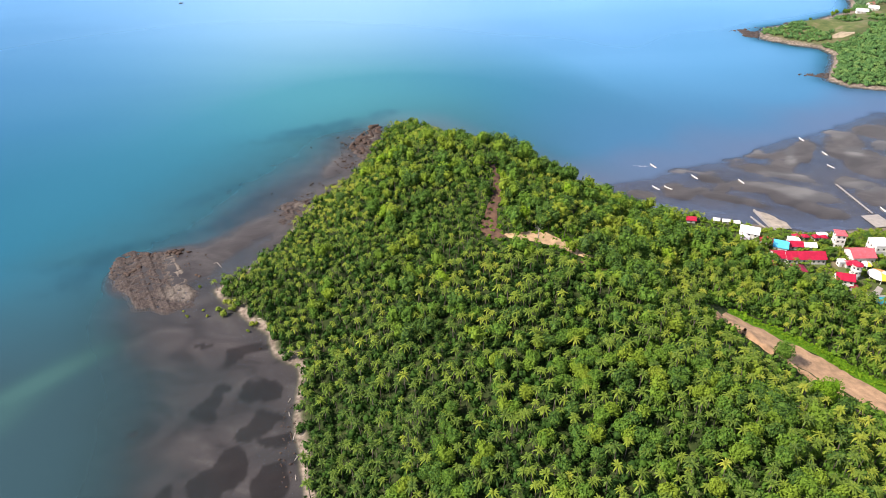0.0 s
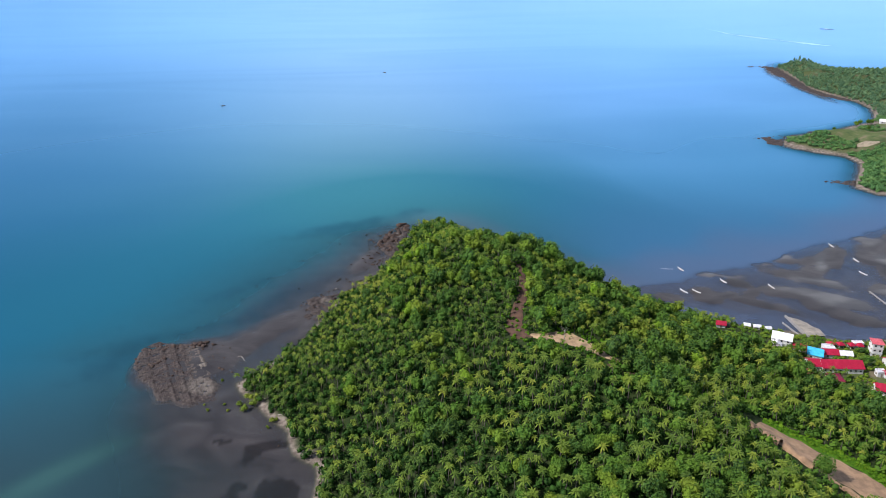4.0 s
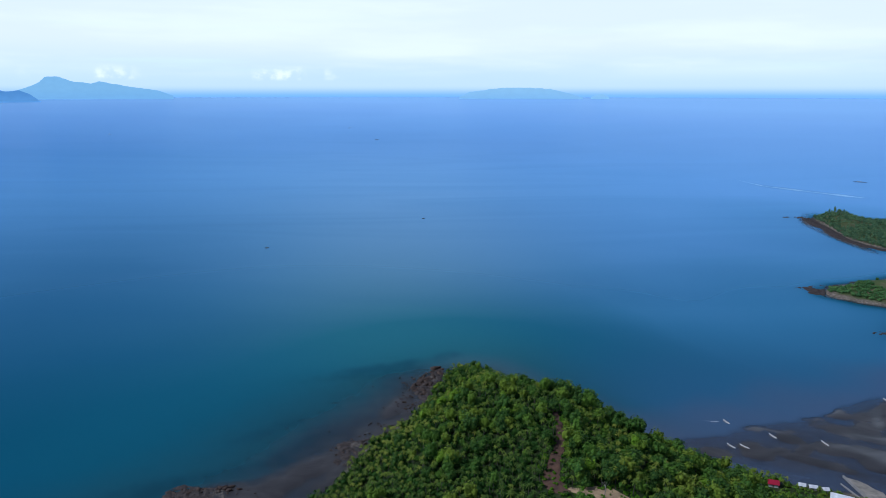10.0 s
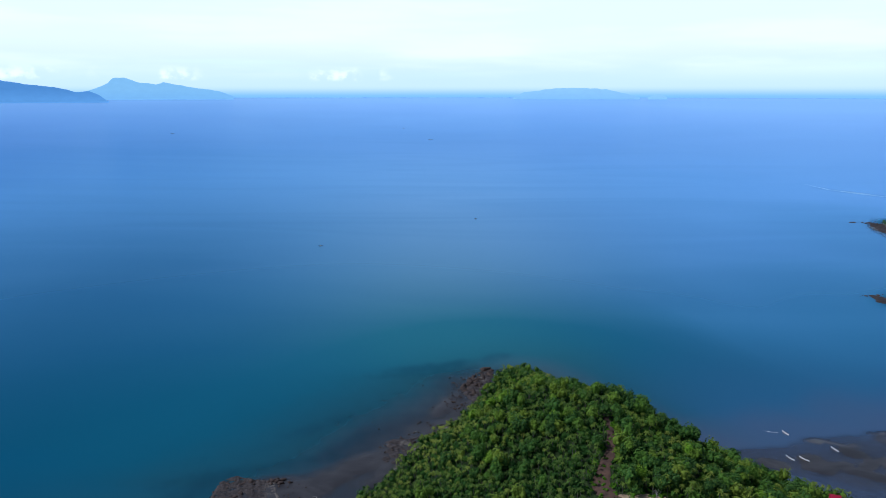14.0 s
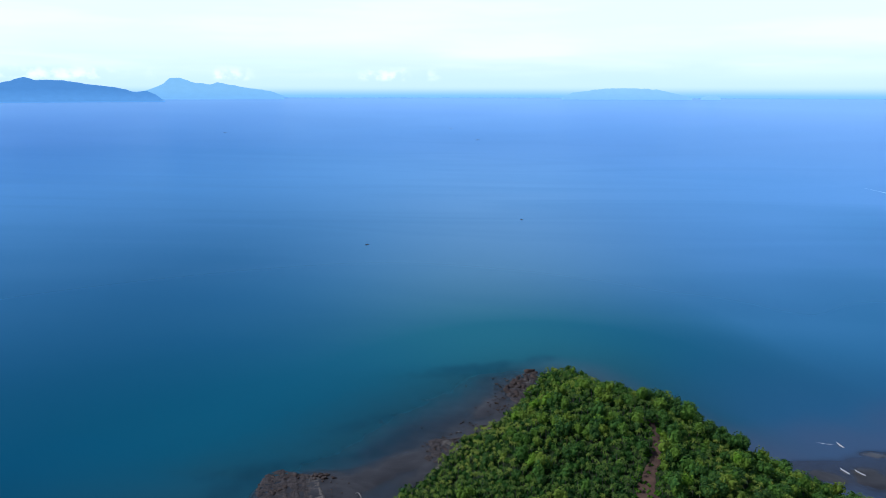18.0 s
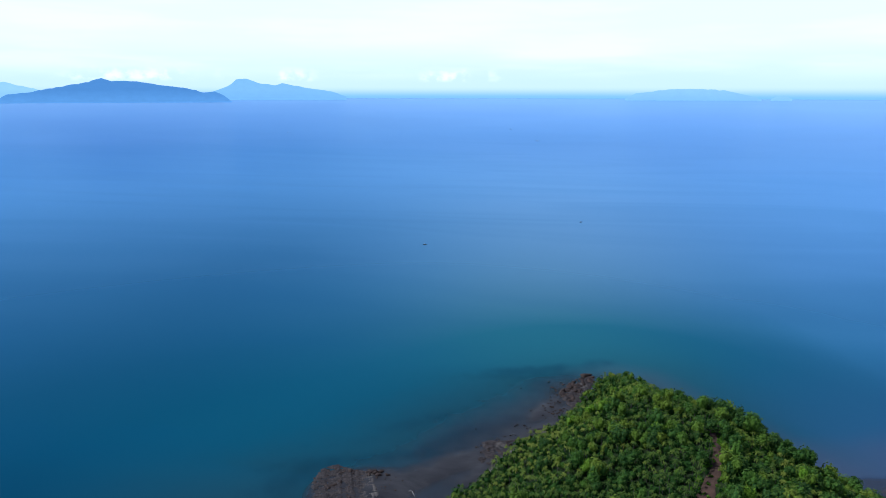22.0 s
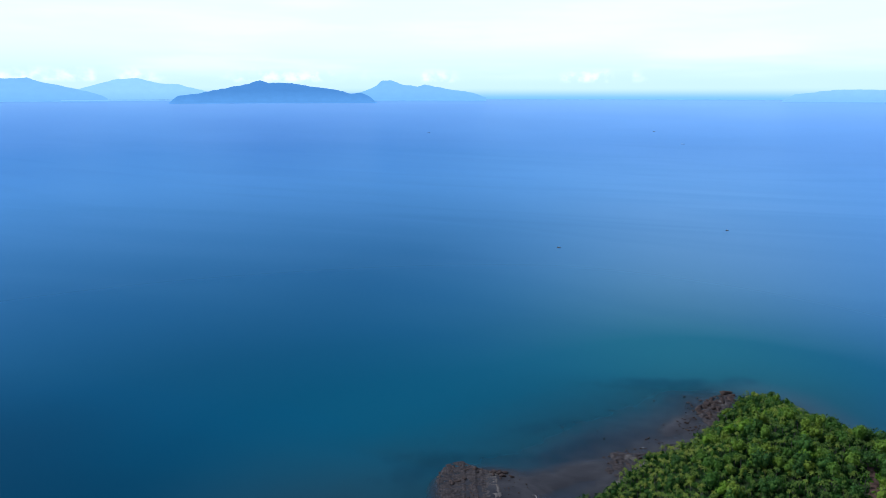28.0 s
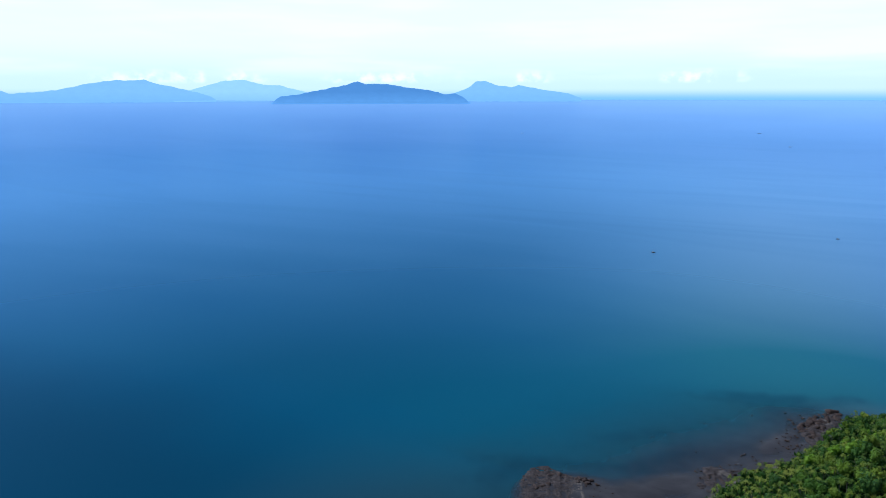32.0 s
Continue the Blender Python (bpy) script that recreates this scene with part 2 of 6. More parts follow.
    # blue tint put into the reflection for a bluer sky, paler when far
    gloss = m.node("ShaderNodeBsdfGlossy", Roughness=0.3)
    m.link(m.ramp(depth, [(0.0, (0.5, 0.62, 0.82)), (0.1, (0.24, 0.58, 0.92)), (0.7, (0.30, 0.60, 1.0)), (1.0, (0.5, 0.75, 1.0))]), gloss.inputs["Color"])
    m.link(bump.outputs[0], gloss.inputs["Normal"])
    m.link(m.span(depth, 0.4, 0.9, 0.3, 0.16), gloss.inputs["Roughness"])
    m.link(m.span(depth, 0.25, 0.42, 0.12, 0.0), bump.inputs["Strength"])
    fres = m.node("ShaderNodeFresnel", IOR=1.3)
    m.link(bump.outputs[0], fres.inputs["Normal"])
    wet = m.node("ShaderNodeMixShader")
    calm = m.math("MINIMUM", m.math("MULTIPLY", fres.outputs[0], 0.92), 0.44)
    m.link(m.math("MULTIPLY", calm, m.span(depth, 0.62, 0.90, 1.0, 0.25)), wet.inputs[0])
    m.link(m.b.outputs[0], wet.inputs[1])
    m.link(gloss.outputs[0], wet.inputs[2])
    clear = m.node("ShaderNodeBsdfTransparent")
    out = m.node("ShaderNodeMixShader")
    m.link(m.attr("cover"), out.inputs[0])
    m.link(clear.outputs[0], out.inputs[1])
    m.link(wet.outputs[0], out.inputs[2])
    m.link(out.outputs[0], m.nt.nodes["Material Output"].inputs[0])
    return m.m


GROUND, SEA = ground_material(), sea_material()


def soil_material(name, c):
    m = Mat(name, 0.95)
    a = m.ramp(m.noise(0.22, 5), [(0.3, tuple(v * 0.55 for v in c)), (0.5, c), (0.7, tuple(min(1, v * 1.35) for v in c))])
    m.colour(m.mix(m.span(m.noise(2.5, 5), 0.4, 0.7, 0, 0.5), a, tuple(v * 0.6 for v in c)))
    m.bump(m.noise(1.3, 6), 0.6, 0.5)
    return m.m


SOIL = soil_material("red_soil", (0.32, 0.20, 0.115))
SOIL_DARK = soil_material("brown_soil", (0.090, 0.046, 0.027))
SOIL_PALE = soil_material("pale_soil", (0.37, 0.25, 0.14))


def rock_material():
    m = Mat("shore_rock", 0.85, spec=0.25)
    a = m.ramp(m.noise(0.45, 9, 0.7, distort=0.3), [(0.3, (0.0231, 0.0151, 0.0120)), (0.46, (0.0658, 0.0432, 0.0316)), (0.58, (0.0987, 0.0647, 0.0464)), (0.72, (0.1974, 0.1402, 0.0974))])
    b = m.ramp(m.noise(0.10, 5, 0.6), [(0.38, (0.0296, 0.0189, 0.0157)), (0.62, (0.1316, 0.0890, 0.0649))])
    c = m.mix(0.5, a, b)
    m.colour(m.mix(m.span(m.random(), 0, 1, 0, 0.55), c, (0.0329, 0.0216, 0.0185)))
    m.bump(m.noise(1.6, 8), 0.9, 0.6)
    return m.m


ROCK = rock_material()


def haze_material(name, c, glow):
    """Land seen through many kilometres of air; the haze is painted in as a blue glow."""
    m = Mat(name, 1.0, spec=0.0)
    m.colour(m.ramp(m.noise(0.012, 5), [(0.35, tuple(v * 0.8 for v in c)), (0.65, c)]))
    # the glow pales towards the water, for thicker haze
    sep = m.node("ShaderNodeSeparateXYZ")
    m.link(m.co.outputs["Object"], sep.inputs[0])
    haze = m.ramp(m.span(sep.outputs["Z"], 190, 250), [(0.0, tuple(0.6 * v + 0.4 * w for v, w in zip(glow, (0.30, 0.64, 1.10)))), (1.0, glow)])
    # darker blotches in the glow pass for shading on the slopes
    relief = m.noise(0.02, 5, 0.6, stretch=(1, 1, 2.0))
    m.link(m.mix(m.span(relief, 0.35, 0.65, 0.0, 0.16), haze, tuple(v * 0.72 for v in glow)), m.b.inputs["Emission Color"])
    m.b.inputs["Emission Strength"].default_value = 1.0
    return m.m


# ---- building helpers ----


def mesh_object(name, verts, faces, material, parent=None, smooth=False, label="", attrs=None):
    """One mesh object from arrays; faces all of one size (3 or 4)."""
    verts, faces = np.asarray(verts, np.float32), np.asarray(faces, np.int32)
    me = bpy.data.meshes.new(name)
    k = faces.shape[1]
    me.vertices.add(len(verts))
    me.vertices.foreach_set("co", verts.ravel())
    me.loops.add(faces.size)
    me.loops.foreach_set("vertex_index", faces.ravel())
    me.polygons.add(len(faces))
    me.polygons.foreach_set("loop_start", np.arange(0, faces.size, k, dtype=np.int32))
    if smooth:
        me.polygons.foreach_set("use_smooth", np.ones(len(faces), bool))
    for key, values in (attrs or {}).items():
        me.attributes.new(key, "FLOAT", "POINT").data.foreach_set("value", np.asarray(values, np.float32))
    me.update(calc_edges=True)
    me.materials.append(material)
    ob = new(name, me)
    if parent:
        ob.parent = parent
    if label:
        tagged(ob, label)
    return ob


def part(name, bm, material, parent, label=""):
    me = bpy.data.meshes.new(name)
    bm.to_mesh(me)
    bm.free()
    me.materials.append(material)
    ob = new(name, me)
    ob.parent = parent
    return tagged(ob, label)


def thing(name, m, label, category, group="", kind=""):
    ob = new(name)
    ob.matrix_basis = m
    return tagged(ob, label, category, group, kind)


RNG = np.random.default_rng(7)


def lattice(ix, iy, seed):
    n = (ix * 374761393 + iy * 668265263 + seed * 1442695041) & 0xFFFFFFFF
    n = ((n ^ (n >> 13)) * 1274126177) & 0xFFFFFFFF
    return ((n ^ (n >> 16)) & 0xFFFF) / 65535.0


def value_noise(x, y, seed=0):
    ix, iy = np.floor(x).astype(np.int64), np.floor(y).astype(np.int64)
    fx, fy = x - ix, y - iy
    fx, fy = fx * fx * (3 - 2 * fx), fy * fy * (3 - 2 * fy)
    a, b = lattice(ix, iy, seed), lattice(ix + 1, iy, seed)
    c, d = lattice(ix, iy + 1, seed), lattice(ix + 1, iy + 1, seed)
    return (a * (1 - fx) + b * fx) * (1 - fy) + (c * (1 - fx) + d * fx) * fy


def fbm(x, y, size, seed=0, octaves=4):
    """Noise between about 0 and 1 with features of that size in metres."""
    out, amp, total = 0, 1.0, 0
    for k in range(octaves):
        out = out + amp * value_noise(x / size * 2**k + 17.3 * k, y / size * 2**k - 9.1 * k, seed + k)
        total, amp = total + amp, amp * 0.5
    return out / total


def smooth(a, b, v):
    t = np.clip((v - a) / (b - a), 0, 1)
    return t * t * (3 - 2 * t)


# ---- plan ----
# western bay, from behind the eye to the rock platform
SHORE_WEST = [(-1500, -5000), (-500, -900), (-170, -200), (-70, 40), (-34, 130), (-30, 196), (-32, 212), (-35, 236), (-34, 258), (-34, 276), (-47, 286),
              (-51, 304), (-65, 321), (-80, 341), (-87, 351), (-78, 361)]
# round the point to the village
SHORE_POINT = [(-68, 371), (-61, 380), (-50, 391), (-44, 410), (-39, 425), (-30, 444), (-23, 456), (-9, 475), (2, 490), (10, 511), (21, 539),
               (33, 572), (48, 583), (64, 577), (84, 545), (112, 505), (150, 458), (190, 415)]
# the village bay and the headland across it
SHORE_BAY = [(226, 391), (252, 381), (285, 364), (310, 357), (352, 359), (420, 352), (540, 380), (640, 470), (620, 560), (524, 598), (497, 612),
             (489, 634), (500, 652), (524, 680), (546, 712), (548, 735), (523, 756), (500, 783), (507, 806), (534, 829)]
# the far headland and on
SHORE_EAST = [(563, 836), (602, 847), (640, 866), (681, 883), (700, 905), (716, 928), (734, 962), (740, 1005), (727, 1060), (725, 1110), (748, 1190), (760, 1240), (772, 1292),
              (786, 1314), (822, 1302), (852, 1258), (905, 1230), (1000, 1216), (1250, 1220), (2000, 1500), (5000, 1400), (5000, -5000)]
SHORE = SHORE_WEST + SHORE_POINT + SHORE_BAY + SHORE_EAST
RIDGE = [(44, 504, 17), (64, 464, 31), (85, 425, 39), (98, 385, 42), (102, 330, 40), (108, 270, 40), (118, 200, 42), (130, 120, 46),
         (140, 0, 52), (160, -300, 70)]


FLATS = [(190, 415), (192, 438), (230, 458), (262, 466), (300, 484), (335, 498), (421, 530), (500, 556), (560, 556), (640, 470), (540, 380), (420, 352), (300, 357), (240, 384)]


# mud bars on the village flats, dry at low water, and the pale ripple crests among them: x, y, half length, half width, turn
BARS = [(266, 446, 11, 7, -31), (236, 428, 13, 9, -29), (253, 426, 7, 7, -31), (270, 428, 6, 10, -32), (270, 410, 24, 6, -33), (321, 481, 15, 9, -34), (297, 475, 13, 6, -32),
        (339, 461, 11, 22, -36), (368, 480, 7, 24, -37), (405, 486, 14, 32, -40), (406, 450, 18, 28, -42), (448, 507, 16, 17, -41), (310, 403, 18, 7, -38), (375, 403, 12, 16, -43),
        (206, 427, 8, 7, -26), (313, 451, 22, 8, -35), (319, 386, 16, 10, -40), (368, 422, 6, 10, -41), (292, 427, 17, 8, -34)]
CRESTS = [(354, 473, 5, 21, -37), (328, 434, 23, 5, -37), (317, 414, 30, 8, -37), (406, 472, 6, 11, -41), (414, 508, 7, 7, -39), (376, 414, 15, 9, -42), (321, 485, 10, 5, -33),
          (256, 461, 18, 3, -29), (436, 478, 9, 10, -42), (326, 402, 16, 4, -39)]


def spread(x, y, spots, grow, seed):
    """The spots as one field with ragged edges, 0 to 1."""
    wx, wy = x + (fbm(x, y, 20, seed, 3) - 0.5) * 16, y + (fbm(x, y, 20, seed + 5, 3) - 0.5) * 16
    field = np.zeros(np.shape(x))
    for cx, cy, rx, ry, turn in spots:
        field = np.maximum(field, blob(wx, wy, cx, cy, rx * grow, ry * grow, turn))
    return field


def to_lines(x, y, pts, closed=False):
    """Distance to a line of points, and the value of the third column at the nearest place."""
    best, val = np.full(np.shape(x), 1e12), np.zeros(np.shape(x))
    n = len(pts)
    for k in range(n if closed else n - 1):
        a, b = pts[k], pts[(k + 1) % n]
        dx, dy = b[0] - a[0], b[1] - a[1]
        t = np.clip(((x - a[0]) * dx + (y - a[1]) * dy) / (dx * dx + dy * dy), 0, 1)
        d = (x - a[0] - t * dx) ** 2 + (y - a[1] - t * dy) ** 2
        near = d < best
        best = np.where(near, d, best)
        if len(a) > 2:
            val = np.where(near, a[2] + t * (b[2] - a[2]), val)
    return np.sqrt(best), val


def inside(x, y, pts):
    odd = np.zeros(np.shape(x), bool)
    for k in range(len(pts)):
        (ax, ay), (bx, by) = pts[k][:2], pts[(k + 1) % len(pts)][:2]
        if ay != by:
            odd ^= ((ay > y) != (by > y)) & (x < (bx - ax) * (y - ay) / (by - ay) + ax)
    return odd


def blob(x, y, cx, cy, rx, ry, turn=0.0):
    c, s = math.cos(radians(turn)), math.sin(radians(turn))
    u, v = (x - cx) * c + (y - cy) * s, -(x - cx) * s + (y - cy) * c
    return np.exp(-((u / rx) ** 2 + (v / ry) ** 2))


def terrain(x, y):
    """Height, distance inland, and how far the place is mud, sand and grass."""
    x, y = np.asarray(x, float), np.asarray(y, float)
    wob = (fbm(x, y, 22, 3, 3) - 0.5) * (4.5 - 1.5 * smooth(400, 480, x))
    d, _ = to_lines(x, y, SHORE, True)
    d = np.where(inside(x, y, SHORE), d, -d) + wob * smooth(3000, 900, np.hypot(x, y))
    r, h = to_lines(x, y, RIDGE)
    wide = np.where(x < 100, 105.0, 72.0)
    hill = h * np.exp(-((r / wide) ** 2)) * smooth(0, 62, d)
    east = 15 * blob(x, y, 800, 1262, 34, 42, 20) + 11 * blob(x, y, 960, 1150, 190, 55) + 5 * blob(x, y, 1300, 1250, 330, 120)
    east = east + 12 * blob(x, y, 585, 660, 55, 60) + 9 * blob(x, y, 560, 800, 55, 22, 20) + 16 * blob(x, y, 650, 740, 80, 70)
    inland = 12 * smooth(300, 1600, d) * smooth(200, 900, x)
    z = (1.6 * smooth(0, 8, d) + 2.6 * smooth(8, 40, d) + hill + east * smooth(2, 40, d) + inland
         + (fbm(x, y, 30, 9) - 0.5) * 5 * smooth(20, 70, d))
    # sea bed: flats in the two bays, a rock shelf along the outer shore, a steep drop elsewhere
    west = blob(x, y, -60, 225, 75, 105) + 0.75 * blob(x, y, -75, 330, 55, 40)
    rim, _ = to_lines(x, y, FLATS, True)
    rim = np.where(inside(x, y, FLATS), rim, -rim) + (fbm(x, y, 40, 25, 3) - 0.5) * 34
    bay = smooth(-10, 8, rim)
    shelf = 1.1 * blob(x, y, -116, 375, 36, 30, 20) + 1.0 * blob(x, y, -62, 420, 44, 18, 48) + 0.95 * blob(x, y, -8, 512, 15, 46, -22)
    shelf = np.clip(shelf + 0.9 * blob(x, y, 715, 1095, 13, 110, -5) + 0.9 * blob(x, y, 748, 1260, 14, 50, -20), 0, 1)
    flat = np.clip(west + bay, 0, 1.0)
    wx, wy = x + (fbm(x, y, 40, 23, 2) - 0.5) * 46, y + (fbm(x, y, 40, 24, 2) - 0.5) * 30
    lee = smooth(455, 400, y)  # bars lie along the beach, and widen further out
    u, v = wx * 0.92 - wy * 0.39, wx * 0.39 + wy * 0.92
    ripple = lee * fbm(u * 0.30, v * 1.7, 30, 21, 3) + (1 - lee) * fbm(u * 0.62, v * 1.05, 34, 27, 3) - 0.5
    outer = smooth(60, 10, x) * smooth(640, 560, y)
    steep = -0.5 + np.maximum(0.16 * d, -3.4) - 8.0 * smooth(20, 200, -d)
    slope = -0.35 + 0.02 * d - 9.0 * smooth(30, 220, -d)
    bed = slope * outer + steep * (1 - outer) - 10 * smooth(250, 900, -d)
    east_flat = np.clip(bay, 0, 1)
    flats = np.minimum(-0.14 + ripple + 0.005 * d, 0.3)
    vein = np.abs(fbm(wx + 40, wy, 62, 29, 2) - 0.5)
    dry = smooth(0.30, 0.55, np.maximum(spread(x, y, BARS, 1.15, 101), spread(x, y, CRESTS, 1.2, 111)))
    bars = -0.16 + 0.30 * dry + 0.35 * ripple - 0.10 * smooth(0.05, 0.01, vein) - 0.35 * smooth(30, 0, rim) * (1 - dry)
    flats = flats * (1 - east_flat) + np.minimum(bars, 0.3) * east_flat
    bar = blob(x, y, -106.8, 242.6, 6, 3, 20)
    bed = bed * (1 - flat) + flats * flat
    bed = np.maximum(bed, -3.0 + 2.3 * np.clip(bar, 0, 1) - 9 * (bar < 0.05))
    bed = np.maximum(bed, -1.9 + 2.5 * shelf + (fbm(x, y, 9, 31) - 0.5) * 1.3 * shelf - 9 * smooth(0.5, 0.0, shelf))
    bed = np.maximum(bed, 0.25 + 0.03 * d + (fbm(x, y, 7, 35) - 0.5) * 0.5 - 5 * (1 - outer * smooth(365, 395, y)))
    z = np.where(d > 0, z, np.minimum(bed, 0.35))
    wet = smooth(1.5, -1.5, d)
    sand = np.where(x > 400, smooth(12, 7, d + (fbm(x, y, 24, 38, 2) - 0.5) * 6), smooth(6.0, 2.5, d + (fbm(x, y, 11, 37, 3) - 0.5) * 7)) * (1 - wet)
    grass = np.clip(blob(x, y, 590, 800, 75, 52, 30) * 1.5 + blob(x, y, 690, 870, 60, 40) + 0.8 * smooth(880, 920, y) * smooth(600, 700, x) + 0.9 * blob(x, y, 295, 322, 55, 50), 0, 1) * smooth(0, 6, d)
    return z, d, wet, sand, grass


def weed_beds(x, y):
    """Dark weed and fine mud on the western flat, in patches with ragged edges, on an overall dark bed."""
    wx, wy = x + (fbm(x, y, 14, 61, 3) - 0.5) * 13, y + (fbm(x, y, 14, 62, 3) - 0.5) * 13
    spots = 0
    for cx, cy, rx, ry, turn in ((-81, 302, 4, 3, 0), (-60, 297, 9, 3.5, 10), (-68, 289, 3, 6, -30), (-75, 253, 6, 8, 10), (-72, 266, 3, 2.5, 0),
                                 (-52, 262, 9, 7, 0), (-55, 238, 6, 4, 20), (-47, 245, 6, 3, 15), (-43, 231, 6, 3, 0), (-62, 218, 6, 10, -20),
                                 (-44, 206, 8, 9, 0), (-69, 206, 5, 6, 20), (-70, 186, 5, 12, -25), (-88, 200, 4, 9, -30)):
        spots = spots + blob(wx, wy, cx, cy, rx * 1.15, ry * 1.15, turn)
    west = smooth(40, 0, x) * smooth(420, 300, y)
    outer = smooth(60, 20, x) * smooth(300, 400, y)
    return west * (0.06 + 0.72 * smooth(0.36, 0.44, spots)) + 0.14 * outer


REACH = np.linspace(1800, 4990, 400)
RISE = 194.0 * ((REACH - 1800) / 3190) ** 1.5
TRUE = REACH * HEIGHT / (HEIGHT - RISE)


def warp(x, y, z):
    """Beyond 1.8 km the sheet rises gently along the lines of sight, so that it ends at the horizon."""
    far = np.maximum(np.hypot(x, y), 1e-6)
    s = np.where(far < 1800, far, np.interp(far, TRUE, REACH)) / far
    return x * s, y * s, z * s + HEIGHT * (1 - s)


def ground_z(x, y):
    return float(terrain(np.array([x]), np.array([y]))[0][0])


def polar_sheet():
    az = np.radians(np.concatenate([np.arange(-52, 64, 0.25), np.arange(64, 308, 4.0)]))
    rad = [0.0, 20.0, 50.0, 90.0, 130.0]
    while rad[-1] < 1500:
        rad.append(rad[-1] * (1.0085 if rad[-1] < 640 else 1.0062))
    while rad[-1] < TRUE[-1]:
        rad.append(rad[-1] * 1.06)
    rad = np.minimum(np.array(rad), TRUE[-1])
    x, y = -np.outer(rad, np.sin(az)), np.outer(rad, np.cos(az))
    nr, na = x.shape
    i, j = np.meshgrid(np.arange(nr - 1), np.arange(na), indexing="ij")
    k = (j + 1) % na
    faces = np.stack([i * na + j, i * na + k, (i + 1) * na + k, (i + 1) * na + j], -1).reshape(-1, 4)[:, ::-1]
    return x.ravel(), y.ravel(), faces


def build_sheets():
    x, y, faces = polar_sheet()
    z, d, wet, sand, grass = terrain(x, y)
    ob = mesh_object("ground", np.stack(warp(x, y, z), -1), faces, GROUND, smooth=True, attrs={"mud": wet, "sand": sand, "grass": grass, "weed": np.clip(weed_beds(x, y), 0, 1), "tone": smooth(0.25, 0.8, spread(x, y, CRESTS, 1.3, 111) + 0.35 * (fbm(x, y, 30, 121, 3) - 0.5)) * (x > 100)})
    tagged(ob, "wooded headland with sandy shore and brown tidal mud flats", "ground", kind="structure")
    keep = (z[faces] < 0.6).any(1)
    out = np.maximum(-d, 0)
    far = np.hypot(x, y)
    # grows with distance from the eye, for deeper water and painted haze
    offshore_haze = np.clip(np.log(np.maximum(far, 400) / 400) / np.log(40), 0, 1)
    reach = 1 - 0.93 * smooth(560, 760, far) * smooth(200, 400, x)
    deep = 0.34 * np.minimum(1 - np.exp(-out / (120 * reach)), np.clip(-z / (7.0 * reach), 0, 1) ** 0.8) + 0.66 * offshore_haze * smooth(10 * reach, 160 * reach, out)
    # paler to the east, darker to the west
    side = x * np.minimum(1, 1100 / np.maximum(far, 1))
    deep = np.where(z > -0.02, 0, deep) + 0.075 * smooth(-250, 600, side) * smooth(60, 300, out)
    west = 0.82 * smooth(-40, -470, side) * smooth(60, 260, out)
    thick = 1.3 - 0.8 * smooth(140, 220, x) * smooth(640, 560, y)
    cover = np.clip(0.12 + 0.88 * (1 - np.exp(np.minimum(z, 0) / thick)), 0, 1) * (1 - (0.75 - 0.75 * smooth(0, -1.6, z)) * smooth(80, 40, x) * smooth(380, 320, y))
    # a pale sky sheen painted by bearing off the point, and a green bank; brown-green and dark beds in the western bay
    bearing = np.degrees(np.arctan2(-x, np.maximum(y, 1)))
    sky_sheen = np.exp(-(((bearing - 1.5) / 13.0) ** 2)) * smooth(470, 680, far) * smooth(4500, 1500, far)
    green = np.clip(blob(x, y, -156, 288, 34, 6, 37) + 0.7 * blob(x, y, -185, 238, 60, 10, 60) + 0.35 * blob(x, y, -300, 470, 260, 120, 20), 0, 1)
    bay = smooth(430, 260, y + (fbm(x, y, 90, 63) - 0.5) * 40) * smooth(60, 0, x)
    brown = bay * smooth(-330, -190, x)
    reef = 0
    for cx, cy, rx, ry, turn in ((-18, 592, 56, 11, 25), (-100, 474, 34, 11, 45), (-42, 478, 34, 10, 30), (-86, 432, 32, 12, 35), (-164, 388, 22, 32, 0), (-62, 455, 30, 12, 48),
                                 (10, 560, 26, 34, 10), (-130, 412, 30, 8, 20)):
        reef = reef + 0.8 * blob(x, y, cx, cy, rx, ry, turn)
    weed = 0.62 * smooth(0.1, 1.2, reef * 1.2 + (fbm(x, y, 34, 66) - 0.5) * 1.3 + (fbm(x, y, 9, 67, 3) - 0.5) * 0.9) * smooth(0.02, 0.2, reef)
    weed = np.maximum(weed, 0.8 * (bay - brown))
    blue = smooth(60, 220, x - 0.15 * (y - 400)) * smooth(760, 470, y)
    rim, _ = to_lines(x, y, FLATS, True)
    rim = np.where(inside(x, y, FLATS), rim, -rim) + (fbm(x, y, 60, 68, 3) - 0.5) * 50
    lilac = smooth(-75, 12, rim)
    used, back = np.unique(faces[keep], return_inverse=True)
    pts = np.stack(warp(x, y, np.zeros_like(x)), -1)[used]
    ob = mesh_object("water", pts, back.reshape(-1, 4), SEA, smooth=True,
                     attrs={"depth": deep[used], "cover": cover[used], "sky_sheen": sky_sheen[used], "weed": weed[used], "green": green[used], "brown": brown[used], "blue": blue[used], "lilac": lilac[used], "west": west[used]})
    tagged(ob, "calm blue-green sea, turquoise and clear over the shallows", "sea", kind="structure")


build_sheets()

# ---- trees ----


def tri_cat(*meshes):
    vs, fs, n = [], [], 0
    for v, f in meshes:
        vs.append(v)
        fs.append(f + n)
        n += len(v)
    return np.concatenate(vs), np.concatenate(fs)


